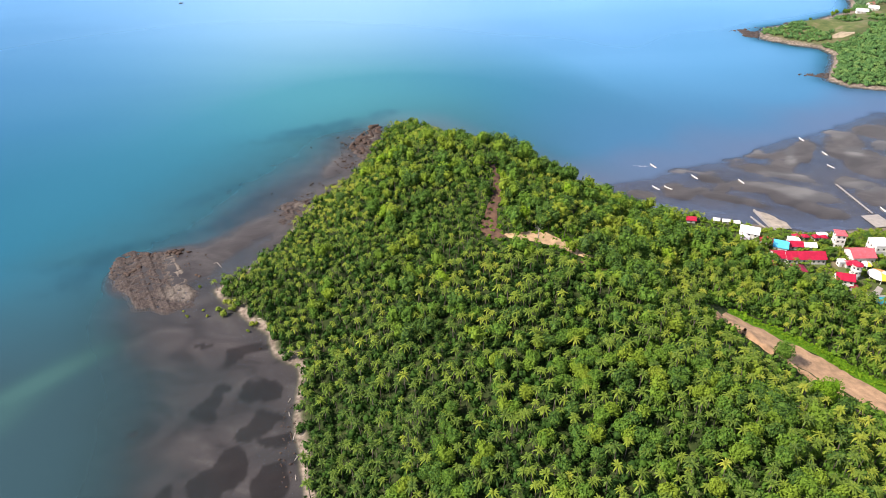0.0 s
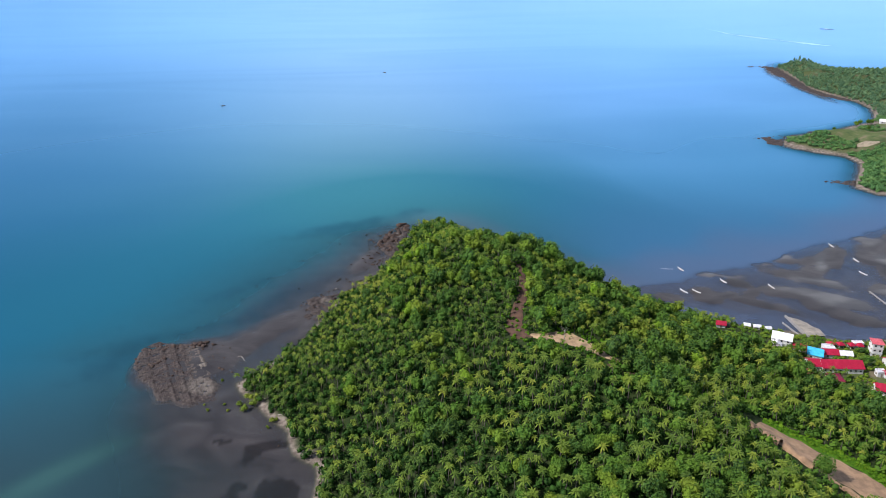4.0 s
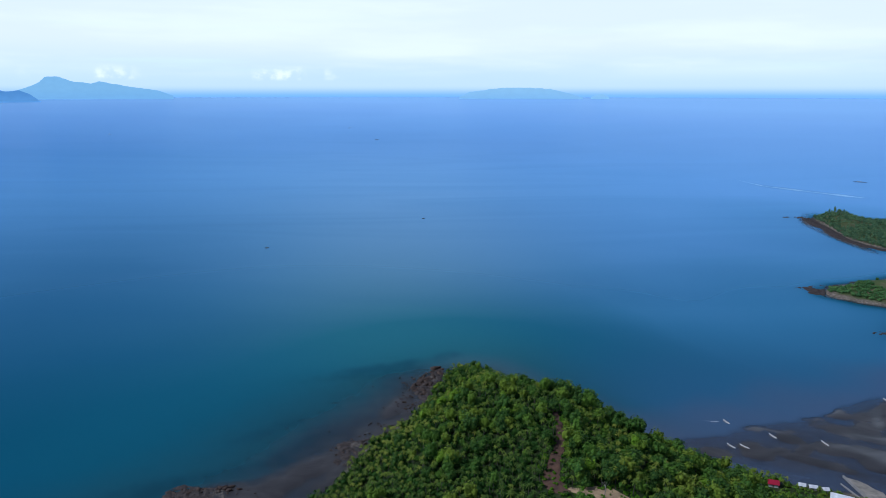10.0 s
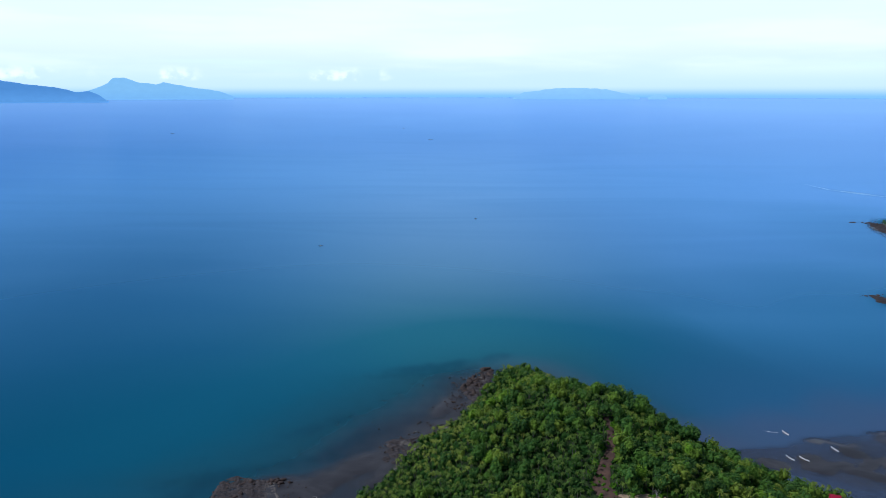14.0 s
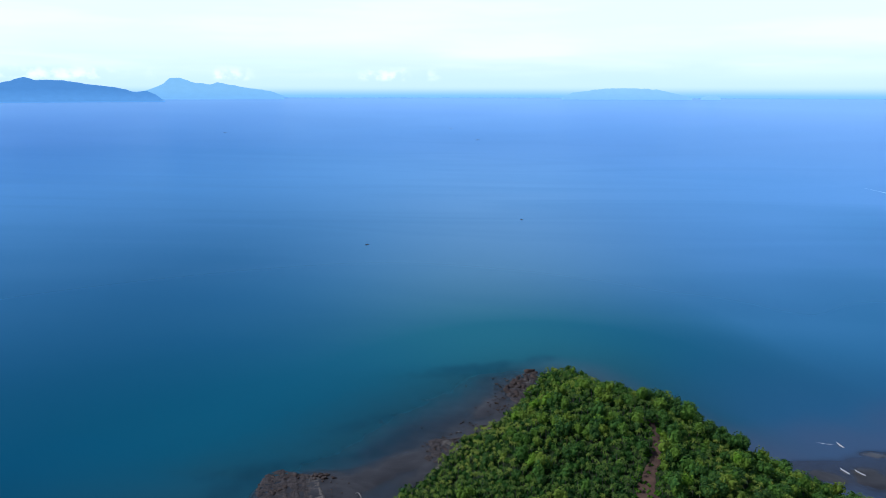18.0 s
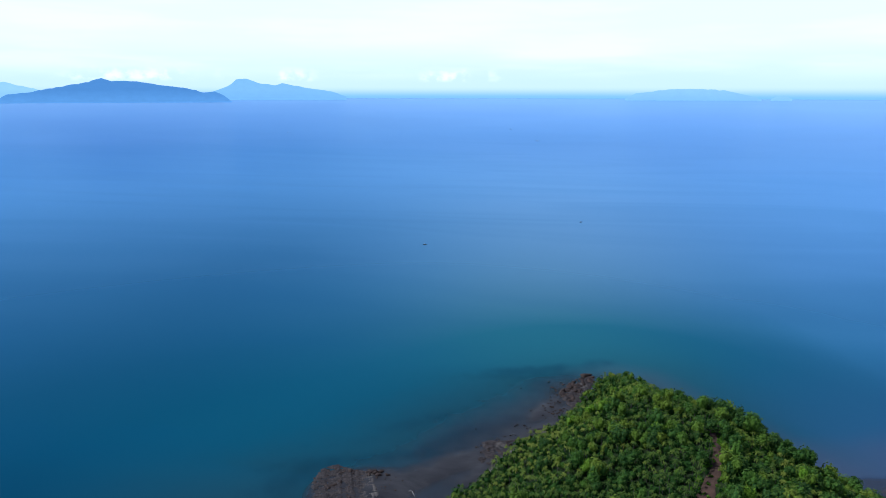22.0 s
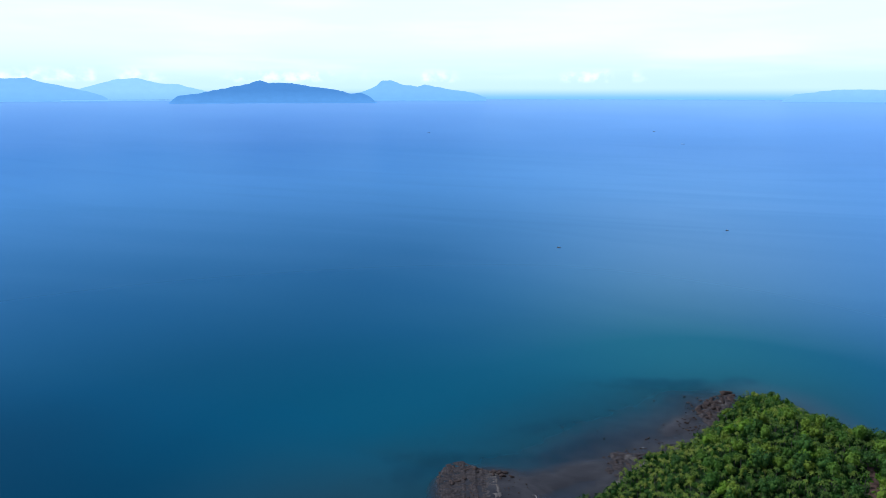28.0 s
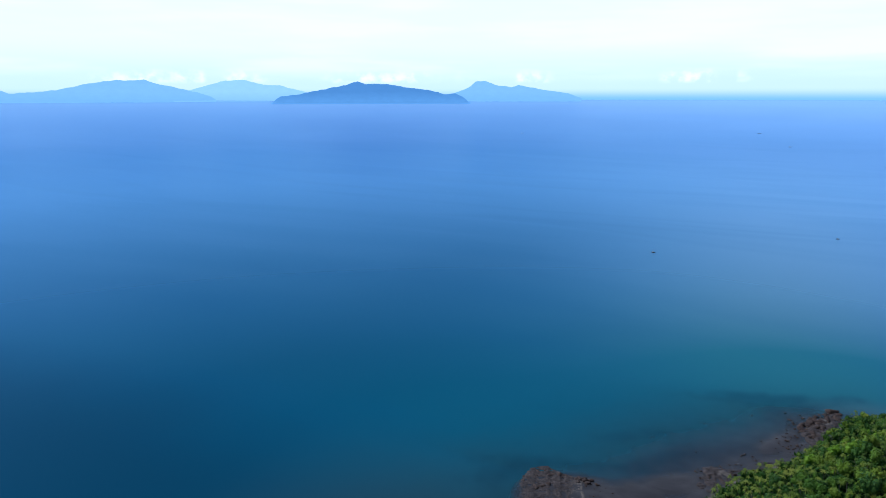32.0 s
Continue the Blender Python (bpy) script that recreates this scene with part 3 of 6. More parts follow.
def tube(path, radii, sides):
    """Triangles of a tapered tube along a path."""
    path = np.asarray(path, float)
    ang = np.arange(sides) * 2 * math.pi / sides
    v = []
    for p, r in zip(path, radii):
        v.append(p + np.stack([r * np.cos(ang), r * np.sin(ang), 0 * ang], -1))
    v = np.concatenate(v)
    f = []
    for k in range(len(path) - 1):
        for s in range(sides):
            a, b = k * sides + s, k * sides + (s + 1) % sides
            f += [(a, b, b + sides), (a, b + sides, a + sides)]
    return v, np.array(f)


def palm_mesh(rng, fronds, segs, height, thin=False):
    """A leaning trunk and a crown of arched feathered fronds. Returns trunk and crown, feet at the origin."""
    lean, way = rng.uniform(0.3, 1.9), rng.uniform(0, 6.28)
    ts = np.linspace(0, 1, 6)
    path = np.stack([lean * np.cos(way) * ts**1.6, lean * np.sin(way) * ts**1.6, height * ts], -1)
    trunk = tube(path[::2] if thin else path, (0.24 - 0.10 * ts)[::2] if thin else 0.24 - 0.10 * ts, 3 if thin else 5)
    top = path[-1]
    vs, fs, n = [], [], 0
    for k in range(fronds):
        a = 2.399963 * k + rng.uniform(-0.25, 0.25)
        age = (k + 0.5) / fronds
        up = radians(64 - 74 * age + rng.uniform(-9, 9))
        length, droop = rng.uniform(2.3, 3.4), rng.uniform(0.9, 1.9)
        out, side = np.array([math.cos(a), math.sin(a), 0]), np.array([-math.sin(a), math.cos(a), 0])
        t = np.linspace(0.05, 1, segs + 1)
        rib = top + np.outer(length * t * math.cos(up) * (1 - 0.12 * t), out) + np.outer(
            length * (t * math.sin(up) - droop * 0.42 * t**2), (0, 0, 1))
        wide = (0.06 + 0.22 * np.sin(np.pi * np.clip(t * 0.8 + 0.15, 0, 1))) * rng.uniform(0.85, 1.15, segs + 1)
        wide[-1] = 0.02
        for sg in (-1, 1):
            # leaflets hang from the rib and point to the tip
            edge = rib + np.outer(wide * sg, side) - np.outer(wide * 0.5, (0, 0, 1)) + np.outer(wide * 0.45, out)
            vs += list(rib) + list(edge)
            m = segs + 1
            for q in range(segs):
                fs += [(n + q, n + q + 1, n + m + q), (n + q + 1, n + m + q + 1, n + m + q)][: 2 if q < segs - 1 else 1]
            n += 2 * m
    return trunk, (np.array(vs), np.array(fs))


def ico(level):
    bm = bmesh.new()
    bmesh.ops.create_icosphere(bm, subdivisions=level, radius=1)
    v = np.array([p.co for p in bm.verts])
    f = np.array([[p.index for p in q.verts] for q in bm.faces])
    bm.free()
    return v, f


ICO1, ICO2 = ico(1), ico(2)


def leafy_crown(rng, lumps, leaves, size, wide, tall, base):
    """A crown of leaf clumps on several uneven lumps, with a dark inner mass that shows in the gaps."""
    meshes, centres = [], []
    for k in range(lumps):
        a, r = rng.uniform(0, 6.28), wide * math.sqrt(rng.uniform(0, 0.36))
        c = np.array([r * math.cos(a), r * math.sin(a), base + tall * rng.uniform(0.30, 0.68)])
        centres.append((c, np.array([wide, wide, tall * 0.8]) * rng.uniform(0.42, 0.62)))
    for c, s in centres:
        v = ICO1[0] * s * 0.64 * (1 + rng.uniform(-0.2, 0.15, (len(ICO1[0]), 1))) + c
        meshes.append((v, ICO1[1]))
    pick = rng.integers(0, lumps, leaves)
    dirs = rng.normal(size=(leaves, 3))
    dirs[:, 2] = dirs[:, 2] * 0.8 + 0.35
    dirs /= np.linalg.norm(dirs, axis=1)[:, None]
    cs, ss = np.array([c for c, _ in centres])[pick], np.array([s for _, s in centres])[pick]
    at = cs + dirs * ss * rng.uniform(0.78, 1.1, (leaves, 1))
    nrm = dirs + rng.normal(size=(leaves, 3)) * 0.45
    nrm /= np.linalg.norm(nrm, axis=1)[:, None]
    u = np.cross(nrm, rng.normal(size=(leaves, 3)))
    u /= np.linalg.norm(u, axis=1)[:, None]
    w = np.cross(nrm, u)
    sz = size * rng.uniform(0.6, 1.25, (leaves, 1))
    quad = np.stack([at - u * sz, at + w * sz * 0.55 + nrm * sz * 0.15, at + u * sz, at - w * sz * 0.55 - nrm * sz * 0.1], 1).reshape(-1, 3)
    q = np.arange(leaves)[:, None] * 4
    meshes.append((quad, np.concatenate([q + [0, 1, 2], q + [0, 2, 3]])))
    return tri_cat(*meshes)


def scatter(name, templates, places, material, label, category, tints=None):
    """One object of stuff: many copies of the templates at (x, y, z, scale, turn)."""
    vs, fs, ts, n = [], [], [], 0
    places = np.asarray(places)
    which = np.arange(len(places)) * 7919 % 101 % len(templates)
    for w, (tv, tf) in enumerate(templates):
        p = places[which == w]
        if not len(p):
            continue
        c, s = np.cos(p[:, 4])[:, None], np.sin(p[:, 4])[:, None]
        k = p[:, 3][:, None]
        x = (tv[:, 0] * c - tv[:, 1] * s) * k + p[:, :1]
        y = (tv[:, 0] * s + tv[:, 1] * c) * k + p[:, 1:2]
        z = tv[:, 2] * k + p[:, 2:3]
        vs.append(np.stack([x, y, z], -1).reshape(-1, 3))
        fs.append((tf[None] + (np.arange(len(p)) * len(tv))[:, None, None] + n).reshape(-1, 3))
        t = RNG.uniform(0, 1, len(p)) if tints is None else tints[which == w]
        ts.append(np.repeat(t, len(tv)))
        n += len(p) * len(tv)
    ob = mesh_object(name, np.concatenate(vs), np.concatenate(fs), material, attrs={"tint": np.concatenate(ts)})
    return tagged(ob, label, category, kind="stuff")


VILLAGE = [(218, 360), (238, 392), (300, 372), (420, 360), (420, 300), (350, 262), (285, 272), (262, 296), (240, 312), (236, 338)]
ROAD = [(182, 262, 7.5), (193, 250, 10), (203, 239, 10.5), (212, 231.5, 10), (219, 222, 9.8), (226.5, 212.5, 9.0), (233, 201.5, 8.5), (245, 182, 9), (284, 122, 9)]
PATH = [(90, 402, 1.6), (88, 375, 2.2), (85, 361, 2.7), (79, 347, 3.4), (74.5, 334, 4.6), (74, 324, 5.2), (77.5, 319.5, 3.6), (81, 316.5, 1.2)]
CLEARING = [(80.5, 319.6, 2.0), (86, 315, 3.2), (92, 314, 5.6), (98, 310, 6.6), (104, 304.5, 5.0), (109, 298.5, 3.6), (114, 291, 2.4), (118, 285, 1.2)]
SHORE_LOTS = [[(221, 383, 7), (226, 381, 7)], [(239, 379, 5), (253, 373, 5)], [(285, 303, 6), (289, 301, 6)]]
PATCHES = [(101, 389), (91.5, 342.6), (122, 274.7), (114, 281.8), (181.5, 281)]


def clear_of(x, y, line, extra=0.0):
    """How far a place lies outside a track, whose third column is its half width."""
    d, w = to_lines(x, y, line)
    return d - w - extra


# buildings: x, y, half extent kept free of trees
TOWN = [(252, 356, 9), (261, 339, 8), (274, 322, 15), (262, 327, 9), (286, 314, 10), (277, 297, 10), (289, 303, 9), (305, 321, 13), (304, 341, 8), (324, 327, 11),
        (302, 300, 10), (224, 382, 10), (220, 376, 7), (277, 351, 6), (285, 348, 6), (293, 346, 6), (270, 338, 9), (281, 336, 8), (296, 290, 12),
        (312, 282, 14), (256, 311, 6), (272, 372, 16), (290, 372, 9), (330, 310, 12), (300, 312, 8), (246, 372, 6)]


def clear_of_town(x, y):
    ok = np.ones(np.shape(x), bool)
    for a, b, r in TOWN:
        # keep the view over the sea-facing lots open as well
        ok &= np.hypot(x - a, y - b) > r * 0.6 + 0.8
        for near in (0.992, 0.984, 0.976, 0.968):
            ok &= np.hypot(x / near - a, y / near - b) > r * 0.6
    return ok


def stands_before(x, y, z, tall, line, extra):
    """Whether a tree of that height would stand in the open view of a track from the air."""
    k = np.ones_like(x)
    for _ in range(3):
        k = (HEIGHT - terrain(x * k, y * k)[0]) / (HEIGHT - z - tall)
        k = np.clip(k, 1.0, 1.3)
    return clear_of(x * k, y * k, line, extra) < 0


def offset(line, far):
    """The line shifted sideways by the half width and some more."""
    out = []
    for k, (x, y, w) in enumerate(line):
        a, b = line[max(0, k - 1)], line[min(len(line) - 1, k + 1)]
        n = math.hypot(b[0] - a[0], b[1] - a[1])
        s = (w + abs(far)) * (1 if far > 0 else -1)
        out.append((x - (b[1] - a[1]) / n * s, y + (b[0] - a[0]) / n * s))
    return out


VERGE_LINE = [(x, y, 4.6) for x, y in offset(ROAD, 4.0)]
RAW_BANKS = [(177, 253, 3.6), (184, 245, 3.6), (190, 237, 3.2), (196, 227, 2.2), (208, 212, 2.0), (213, 206, 1.6)]


def forest_places():
    """Jittered places of the trees on the headland: x, y, z."""
    gx, gy = np.meshgrid(np.arange(-110, 470, 4.1), np.arange(70, 600, 4.1))
    gx = gx + (np.round(gy / 4.1) % 2) * 2.0
    x, y = (gx + RNG.uniform(-1.7, 1.7, gx.shape)).ravel(), (gy + RNG.uniform(-1.7, 1.7, gx.shape)).ravel()
    z, d, *_ = terrain(x, y)
    ok = (d > 1.5 + RNG.uniform(0, 2.5, len(x))) & (clear_of(x, y, ROAD, 4.0) > 0)
    for tall in (1, 5, 9, 12):
        ok &= ~stands_before(x, y, z, tall, ROAD, 0.0) & ~stands_before(x, y, z, min(tall, 9), PATH, 0.0) & ~stands_before(x, y, z, min(tall, 9), CLEARING, -0.6)
    ok &= clear_of(x, y, VERGE_LINE) > 0
    for tall in (2, 5, 8):
        ok &= ~stands_before(x, y, z, tall, VERGE_LINE, -0.6)
    for tall in (2, 5, 8, 11):
        ok &= ~stands_before(x, y, z, tall, RAW_BANKS, 0.5)
    for tall in (3, 6, 9, 12):
        for line in SHORE_LOTS:
            ok &= ~stands_before(x, y, z, tall, line, 0.0)
    for px, py in PATCHES:
        ok &= np.hypot(x / 0.985 - px, y / 0.985 - py) > 4.5
    az = np.degrees(np.arctan2(-x, y))
    ok &= (np.hypot(x, y) > 120) & (az > -60)
    town = inside(x, y, VILLAGE)
    ok &= ~town | ((RNG.uniform(0, 1, len(x)) < 0.95) & clear_of_town(x, y) & (d > 13))
    # the palms stand closer on the far slope; a few gaps in the canopy
    ok &= RNG.uniform(0, 1, len(x)) > 0.30 - 0.28 * smooth(250, 360, y)
    return x[ok], y[ok], z[ok], d[ok]


def plant_forest():
    x, y, z, d = forest_places()
    n = len(x)
    # palms and broad-leaved trees stand mixed; broad ones rule behind the ridge and on the tip, palms along the western shore and by the road
    share = 0.40 + 0.9 * (fbm(x, y, 28, 51, 3) - 0.5) + 0.12 * smooth(95, 150, x) * smooth(270, 320, y) + 0.05 * smooth(455, 505, y)
    share = share - 0.22 * smooth(40, 10, d) * smooth(480, 440, y) - 0.25 * smooth(300, 250, y) * smooth(120, 165, x) - 0.24 * smooth(110, 60, x) * smooth(490, 440, y)
    kind = RNG.uniform(0, 1, n) < share
    dist = np.hypot(x, y)
    turn = RNG.uniform(0, 6.28, n)
    # palms
    idx = np.flatnonzero(~kind)
    idx = idx[np.argsort(dist[idx])]
    near, rest = idx[:300], idx[300:]
    rng = np.random.default_rng(11)
    protos = []
    for k in range(6):
        trunk, crown = palm_mesh(rng, 21, 6, rng.uniform(6.5, 9.5))
        e = thing("coconut_palm", pose(0, 0, 0), "tall coconut palm with a feathery green crown on the slope", "palm tree", "coconut palms")
        mesh_object("trunk", *trunk, BARK, e, True, "slender grey leaning trunk")
        mesh_object("crown", *crown, PALM, e, label="arched yellow-green fronds", attrs={"tint": np.full(len(crown[0]), 0.1), "own": np.full(len(crown[0]), 0.66)})
        protos.append(e)
    for k, i in enumerate(near):
        m = pose(x[i], y[i], z[i] - 0.1, 0, 0, math.degrees(turn[i])) @ Matrix.Scale(RNG.uniform(0.85, 1.15), 4)
        if k < 6:
            protos[k].matrix_basis = m
        else:
            copy_thing(protos[k % 6], pose(x[i], y[i], z[i] - 0.1, 0, 0, math.degrees(turn[i])))
    templates, trunks = [], []
    for k in range(7):
        trunk, crown = palm_mesh(rng, 18, 3, rng.uniform(6.5, 9.5), True)
        templates.append(crown)
        trunks.append(trunk)
    pl = np.stack([x, y, z - 0.1, np.where(kind, 0.50 + 0.85 * RNG.uniform(0, 1, n) ** 1.4, RNG.uniform(0.72, 1.22, n)), turn], -1)
    pl[:, 3] *= np.where(kind, 1 - 0.30 * smooth(440, 500, y), 1 - 0.24 * smooth(250, 350, y)) * np.where(inside(x, y, VILLAGE), 0.75, 1)
    pl[:, 3] = np.where(kind & (y > 470), np.minimum(pl[:, 3], 0.85), pl[:, 3])
    mood = fbm(x, y, 70, 57, 3) * 1.1 - 0.06 - 0.10 * smooth(370, 440, y) + 0.12 * smooth(110, 210, x) * smooth(330, 260, y) - 0.16 * smooth(330, 250, y) * smooth(220, 160, x) + 0.12 * smooth(300, 380, y) * smooth(95, 50, x)
    hue = np.clip(mood + RNG.normal(size=n) * 0.25, 0.0, 0.94)
    scatter("palm_grove", templates, pl[rest], PALM, "dense grove of coconut palm crowns covering the headland", "palm grove", hue[rest])
    scatter("palm_trunks", trunks, pl[rest], BARK, "slender grey trunks of the coconut palm grove", "tree trunks")
    # broad-leaved trees
    idx = np.flatnonzero(kind)
    idx = idx[np.argsort(dist[idx])]
    near, rest = idx[:260], idx[260:]
    protos = []
    for k in range(5):
        wide, tall = rng.uniform(2.9, 4.2), rng.uniform(5, 7)
        e = thing("broadleaf_tree", pose(0, 0, 0), "dense dark green broadleaf tree growing among the palms", "tree", "broadleaf trees")
        trunk = tube([(0, 0, 0), (0.1, 0.1, 2.5), (0.2, 0, 5.5)], [0.3, 0.24, 0.14], 6)
        limbs = [tube([(0.1, 0.1, 2.5), (1.4 * math.cos(a), 1.4 * math.sin(a), 5.2)], [0.14, 0.06], 4) for a in (0.3, 2.3, 4.4)]
        mesh_object("trunk", *tri_cat(trunk, *limbs), BARK, e, True, "short brown trunk with limbs")
        crown = leafy_crown(rng, 9, 760, 0.50, wide, tall, 3.4)
        mesh_object("crown", *crown, BROAD, e, label="lumpy crown of leaf clumps", attrs={"tint": np.full(len(crown[0]), 0.1), "own": np.full(len(crown[0]), 0.74)})
        protos.append(e)
    for k, i in enumerate(near):
        m = pose(x[i], y[i], z[i] - 0.2, 0, 0, math.degrees(turn[i]))
        if k < 5:
            protos[k].matrix_basis = m
        else:
            copy_thing(protos[k % 5], m)
    templates = []
    for k in range(7):
        templates.append(leafy_crown(rng, 7, 205, 0.66, rng.uniform(2.9, 4.4), rng.uniform(6, 8.5), 3.0))
    scatter("broadleaf_wood", templates, pl[rest], BROAD, "dense canopy of dark green broadleaf trees on the ridge", "woodland", np.clip(RNG.beta(1.05, 1.5, n)[rest] + 0.10 * smooth(260, 340, y[rest]) * smooth(110, 70, x[rest]) - 0.10 * smooth(310, 250, y[rest]), 0, 0.975))
    # undergrowth everywhere between the trunks
    gx, gy = np.meshgrid(np.arange(-110, 400, 5.2), np.arange(90, 600, 5.2))
    bx, by = (gx + RNG.uniform(-2, 2, gx.shape)).ravel(), (gy + RNG.uniform(-2, 2, gx.shape)).ravel()
    bz, bd, *_ = terrain(bx, by)
    ok = (bd > 2.5) & (clear_of(bx, by, ROAD) > 0) & ~stands_before(bx, by, bz, 3, ROAD, -0.5) & ~stands_before(bx, by, bz, 4, SHORE_LOTS[0], 0.0) & (clear_of(bx, by, PATH) > 0) & (clear_of(bx, by, CLEARING) > 0)
    ok &= (clear_of(bx, by, VERGE_LINE) > 0) & ~stands_before(bx, by, bz, 3, VERGE_LINE, -0.6)
    ok &= (clear_of(bx, by, RAW_BANKS) > 0) & ~stands_before(bx, by, bz, 2, RAW_BANKS, 0.0)
    town = inside(bx, by, VILLAGE)
    ok &= (~town | (clear_of_town(bx, by) & (bd > 5))) & (np.hypot(bx, by) > 130)
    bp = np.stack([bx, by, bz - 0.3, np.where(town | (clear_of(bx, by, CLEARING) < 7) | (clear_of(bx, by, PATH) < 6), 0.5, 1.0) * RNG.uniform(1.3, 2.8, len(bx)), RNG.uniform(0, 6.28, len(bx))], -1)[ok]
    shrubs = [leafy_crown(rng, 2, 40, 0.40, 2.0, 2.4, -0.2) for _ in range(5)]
    light = 0.55 * smooth(85, 130, bp[:, 0]) + 0.15 * smooth(300, 360, bp[:, 1])  # brighter shrubs behind the ridge and by the road; tint also lifts shade
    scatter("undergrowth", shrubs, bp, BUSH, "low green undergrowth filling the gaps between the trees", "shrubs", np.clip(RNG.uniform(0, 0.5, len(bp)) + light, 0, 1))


plant_forest()


def strip(name, line, material, lift, label, category, widen=1.0, step=2.0):
    """A track of bare soil that lies on the ground, with ragged sides."""
    pts = []
    for (ax, ay, aw), (bx, by, bw) in zip(line[:-1], line[1:]):
        k = max(2, int(math.hypot(bx - ax, by - ay) / step))
        pts += [(ax + (bx - ax) * t / k, ay + (by - ay) * t / k, aw + (bw - aw) * t / k) for t in range(k)]
    pts.append(line[-1])
    across = np.linspace(-1, 1, 11)
    v = []
    for k, (px, py, w) in enumerate(pts):
        a, b = pts[max(0, k - 1)], pts[min(len(pts) - 1, k + 1)]
        dx, dy = b[0] - a[0], b[1] - a[1]
        n = math.hypot(dx, dy)
        nx, ny = -dy / n, dx / n
        for u in across:
            ragged = 1 + 0.35 * (value_noise(np.array([k * 0.45]), np.array([float(u > 0) * 7.0]), 5)[0] - 0.5)
            v.append((px + nx * u * w * widen * ragged, py + ny * u * w * widen * ragged))
    v = np.array(v)
    z = terrain(v[:, 0], v[:, 1])[0] + lift + 0.25 * (1 - np.abs(np.tile(across, len(pts))) ** 4)
    n = len(across)
    f = [(k * n + j, k * n + j + 1, (k + 1) * n + j + 1, (k + 1) * n + j) for k in range(len(pts) - 1) for j in range(n - 1)]
    return tagged(mesh_object(name, np.c_[v, z], np.array(f)[:, ::-1], material, smooth=True), label, category, kind="structure")


strip("road", ROAD, SOIL, 0.1, "wide bare reddish-brown dirt road cut across the slope", "dirt road", 1.0)
strip("path", PATH, SOIL_DARK, 0.12, "steep dark brown dirt track running up the ridge", "dirt track")
strip("clearing", CLEARING, SOIL_PALE, 0.16, "bare pale sandy clearing on the hillside", "clearing")
for k, (px, py) in enumerate(PATCHES):
    strip("clearing", [(px - 3.5, py + 1, 0.8), (px, py, 2.6), (px + 3, py - 1.5, 1.0)], SOIL_DARK if k in (2, 3) else SOIL, 0.2, "small bare patch of red earth among the palms", "bare ground")


VERGE = leaf_material("bright_grass", [(0.0, (0.0600, 0.1400, 0.0100)), (0.5, (0.0980, 0.2040, 0.0120)), (1.0, (0.1600, 0.2520, 0.0160))], 0.2, 0.7)


def verge():
    line = [(x, y) for x, y, _ in VERGE_LINE]
    strip("verge", VERGE_LINE, VERGE, 0.06, "bright yellow-green grass verge along the dirt road", "grass")
    rng = np.random.default_rng(15)
    places = []
    for (ax, ay), (bx, by) in zip(line[:-1], line[1:]):
        for _ in range(int(math.hypot(bx - ax, by - ay) * 5)):
            t, s = rng.uniform(), rng.normal() * 3.2
            n = math.hypot(bx - ax, by - ay)
            x, y = ax + (bx - ax) * t - (by - ay) / n * s, ay + (by - ay) * t + (bx - ax) / n * s
            if clear_of(np.array([x]), np.array([y]), ROAD)[0] > 0.6:
                places.append((x, y, ground_z(x, y) - 0.1, rng.uniform(0.5, 1.5), rng.uniform(0, 6.28)))
    tufts = [leafy_crown(rng, 2, 26, 0.4, 1.2, 1.2, -0.1) for _ in range(4)]
    scatter("verge_shrubs", tufts, places, VERGE, "bright green shrubs and tall grass beside the road", "shrubs")


def clearing_scrub():
    """Low bright scrub round the clearing and the foot of the track."""
    rng = np.random.default_rng(19)
    x, y = rng.uniform(66, 124, 1500), rng.uniform(278, 402, 1500)
    a, c = clear_of(x, y, PATH), clear_of(x, y, CLEARING)
    ok = ((a > 0.3) | (rng.uniform(0, 1, len(x)) < 0.14)) & ((c > 0.3) | (rng.uniform(0, 1, len(x)) < 0.30)) & ((a < 4.5) | (c < 7))
    x, y = x[ok], y[ok]
    z = terrain(x, y)[0]
    places = np.stack([x, y, z - 0.1, rng.uniform(0.6, 1.4, len(x)), rng.uniform(0, 6.28, len(x))], -1)
    tufts = [leafy_crown(rng, 2, 30, 0.42, 1.3, 1.4, -0.1) for _ in range(4)]
    scatter("clearing_scrub", tufts, places, VERGE, "low yellow-green scrub round the clearing and track", "shrubs", rng.uniform(0, 0.45, len(x)))


verge()
clearing_scrub()


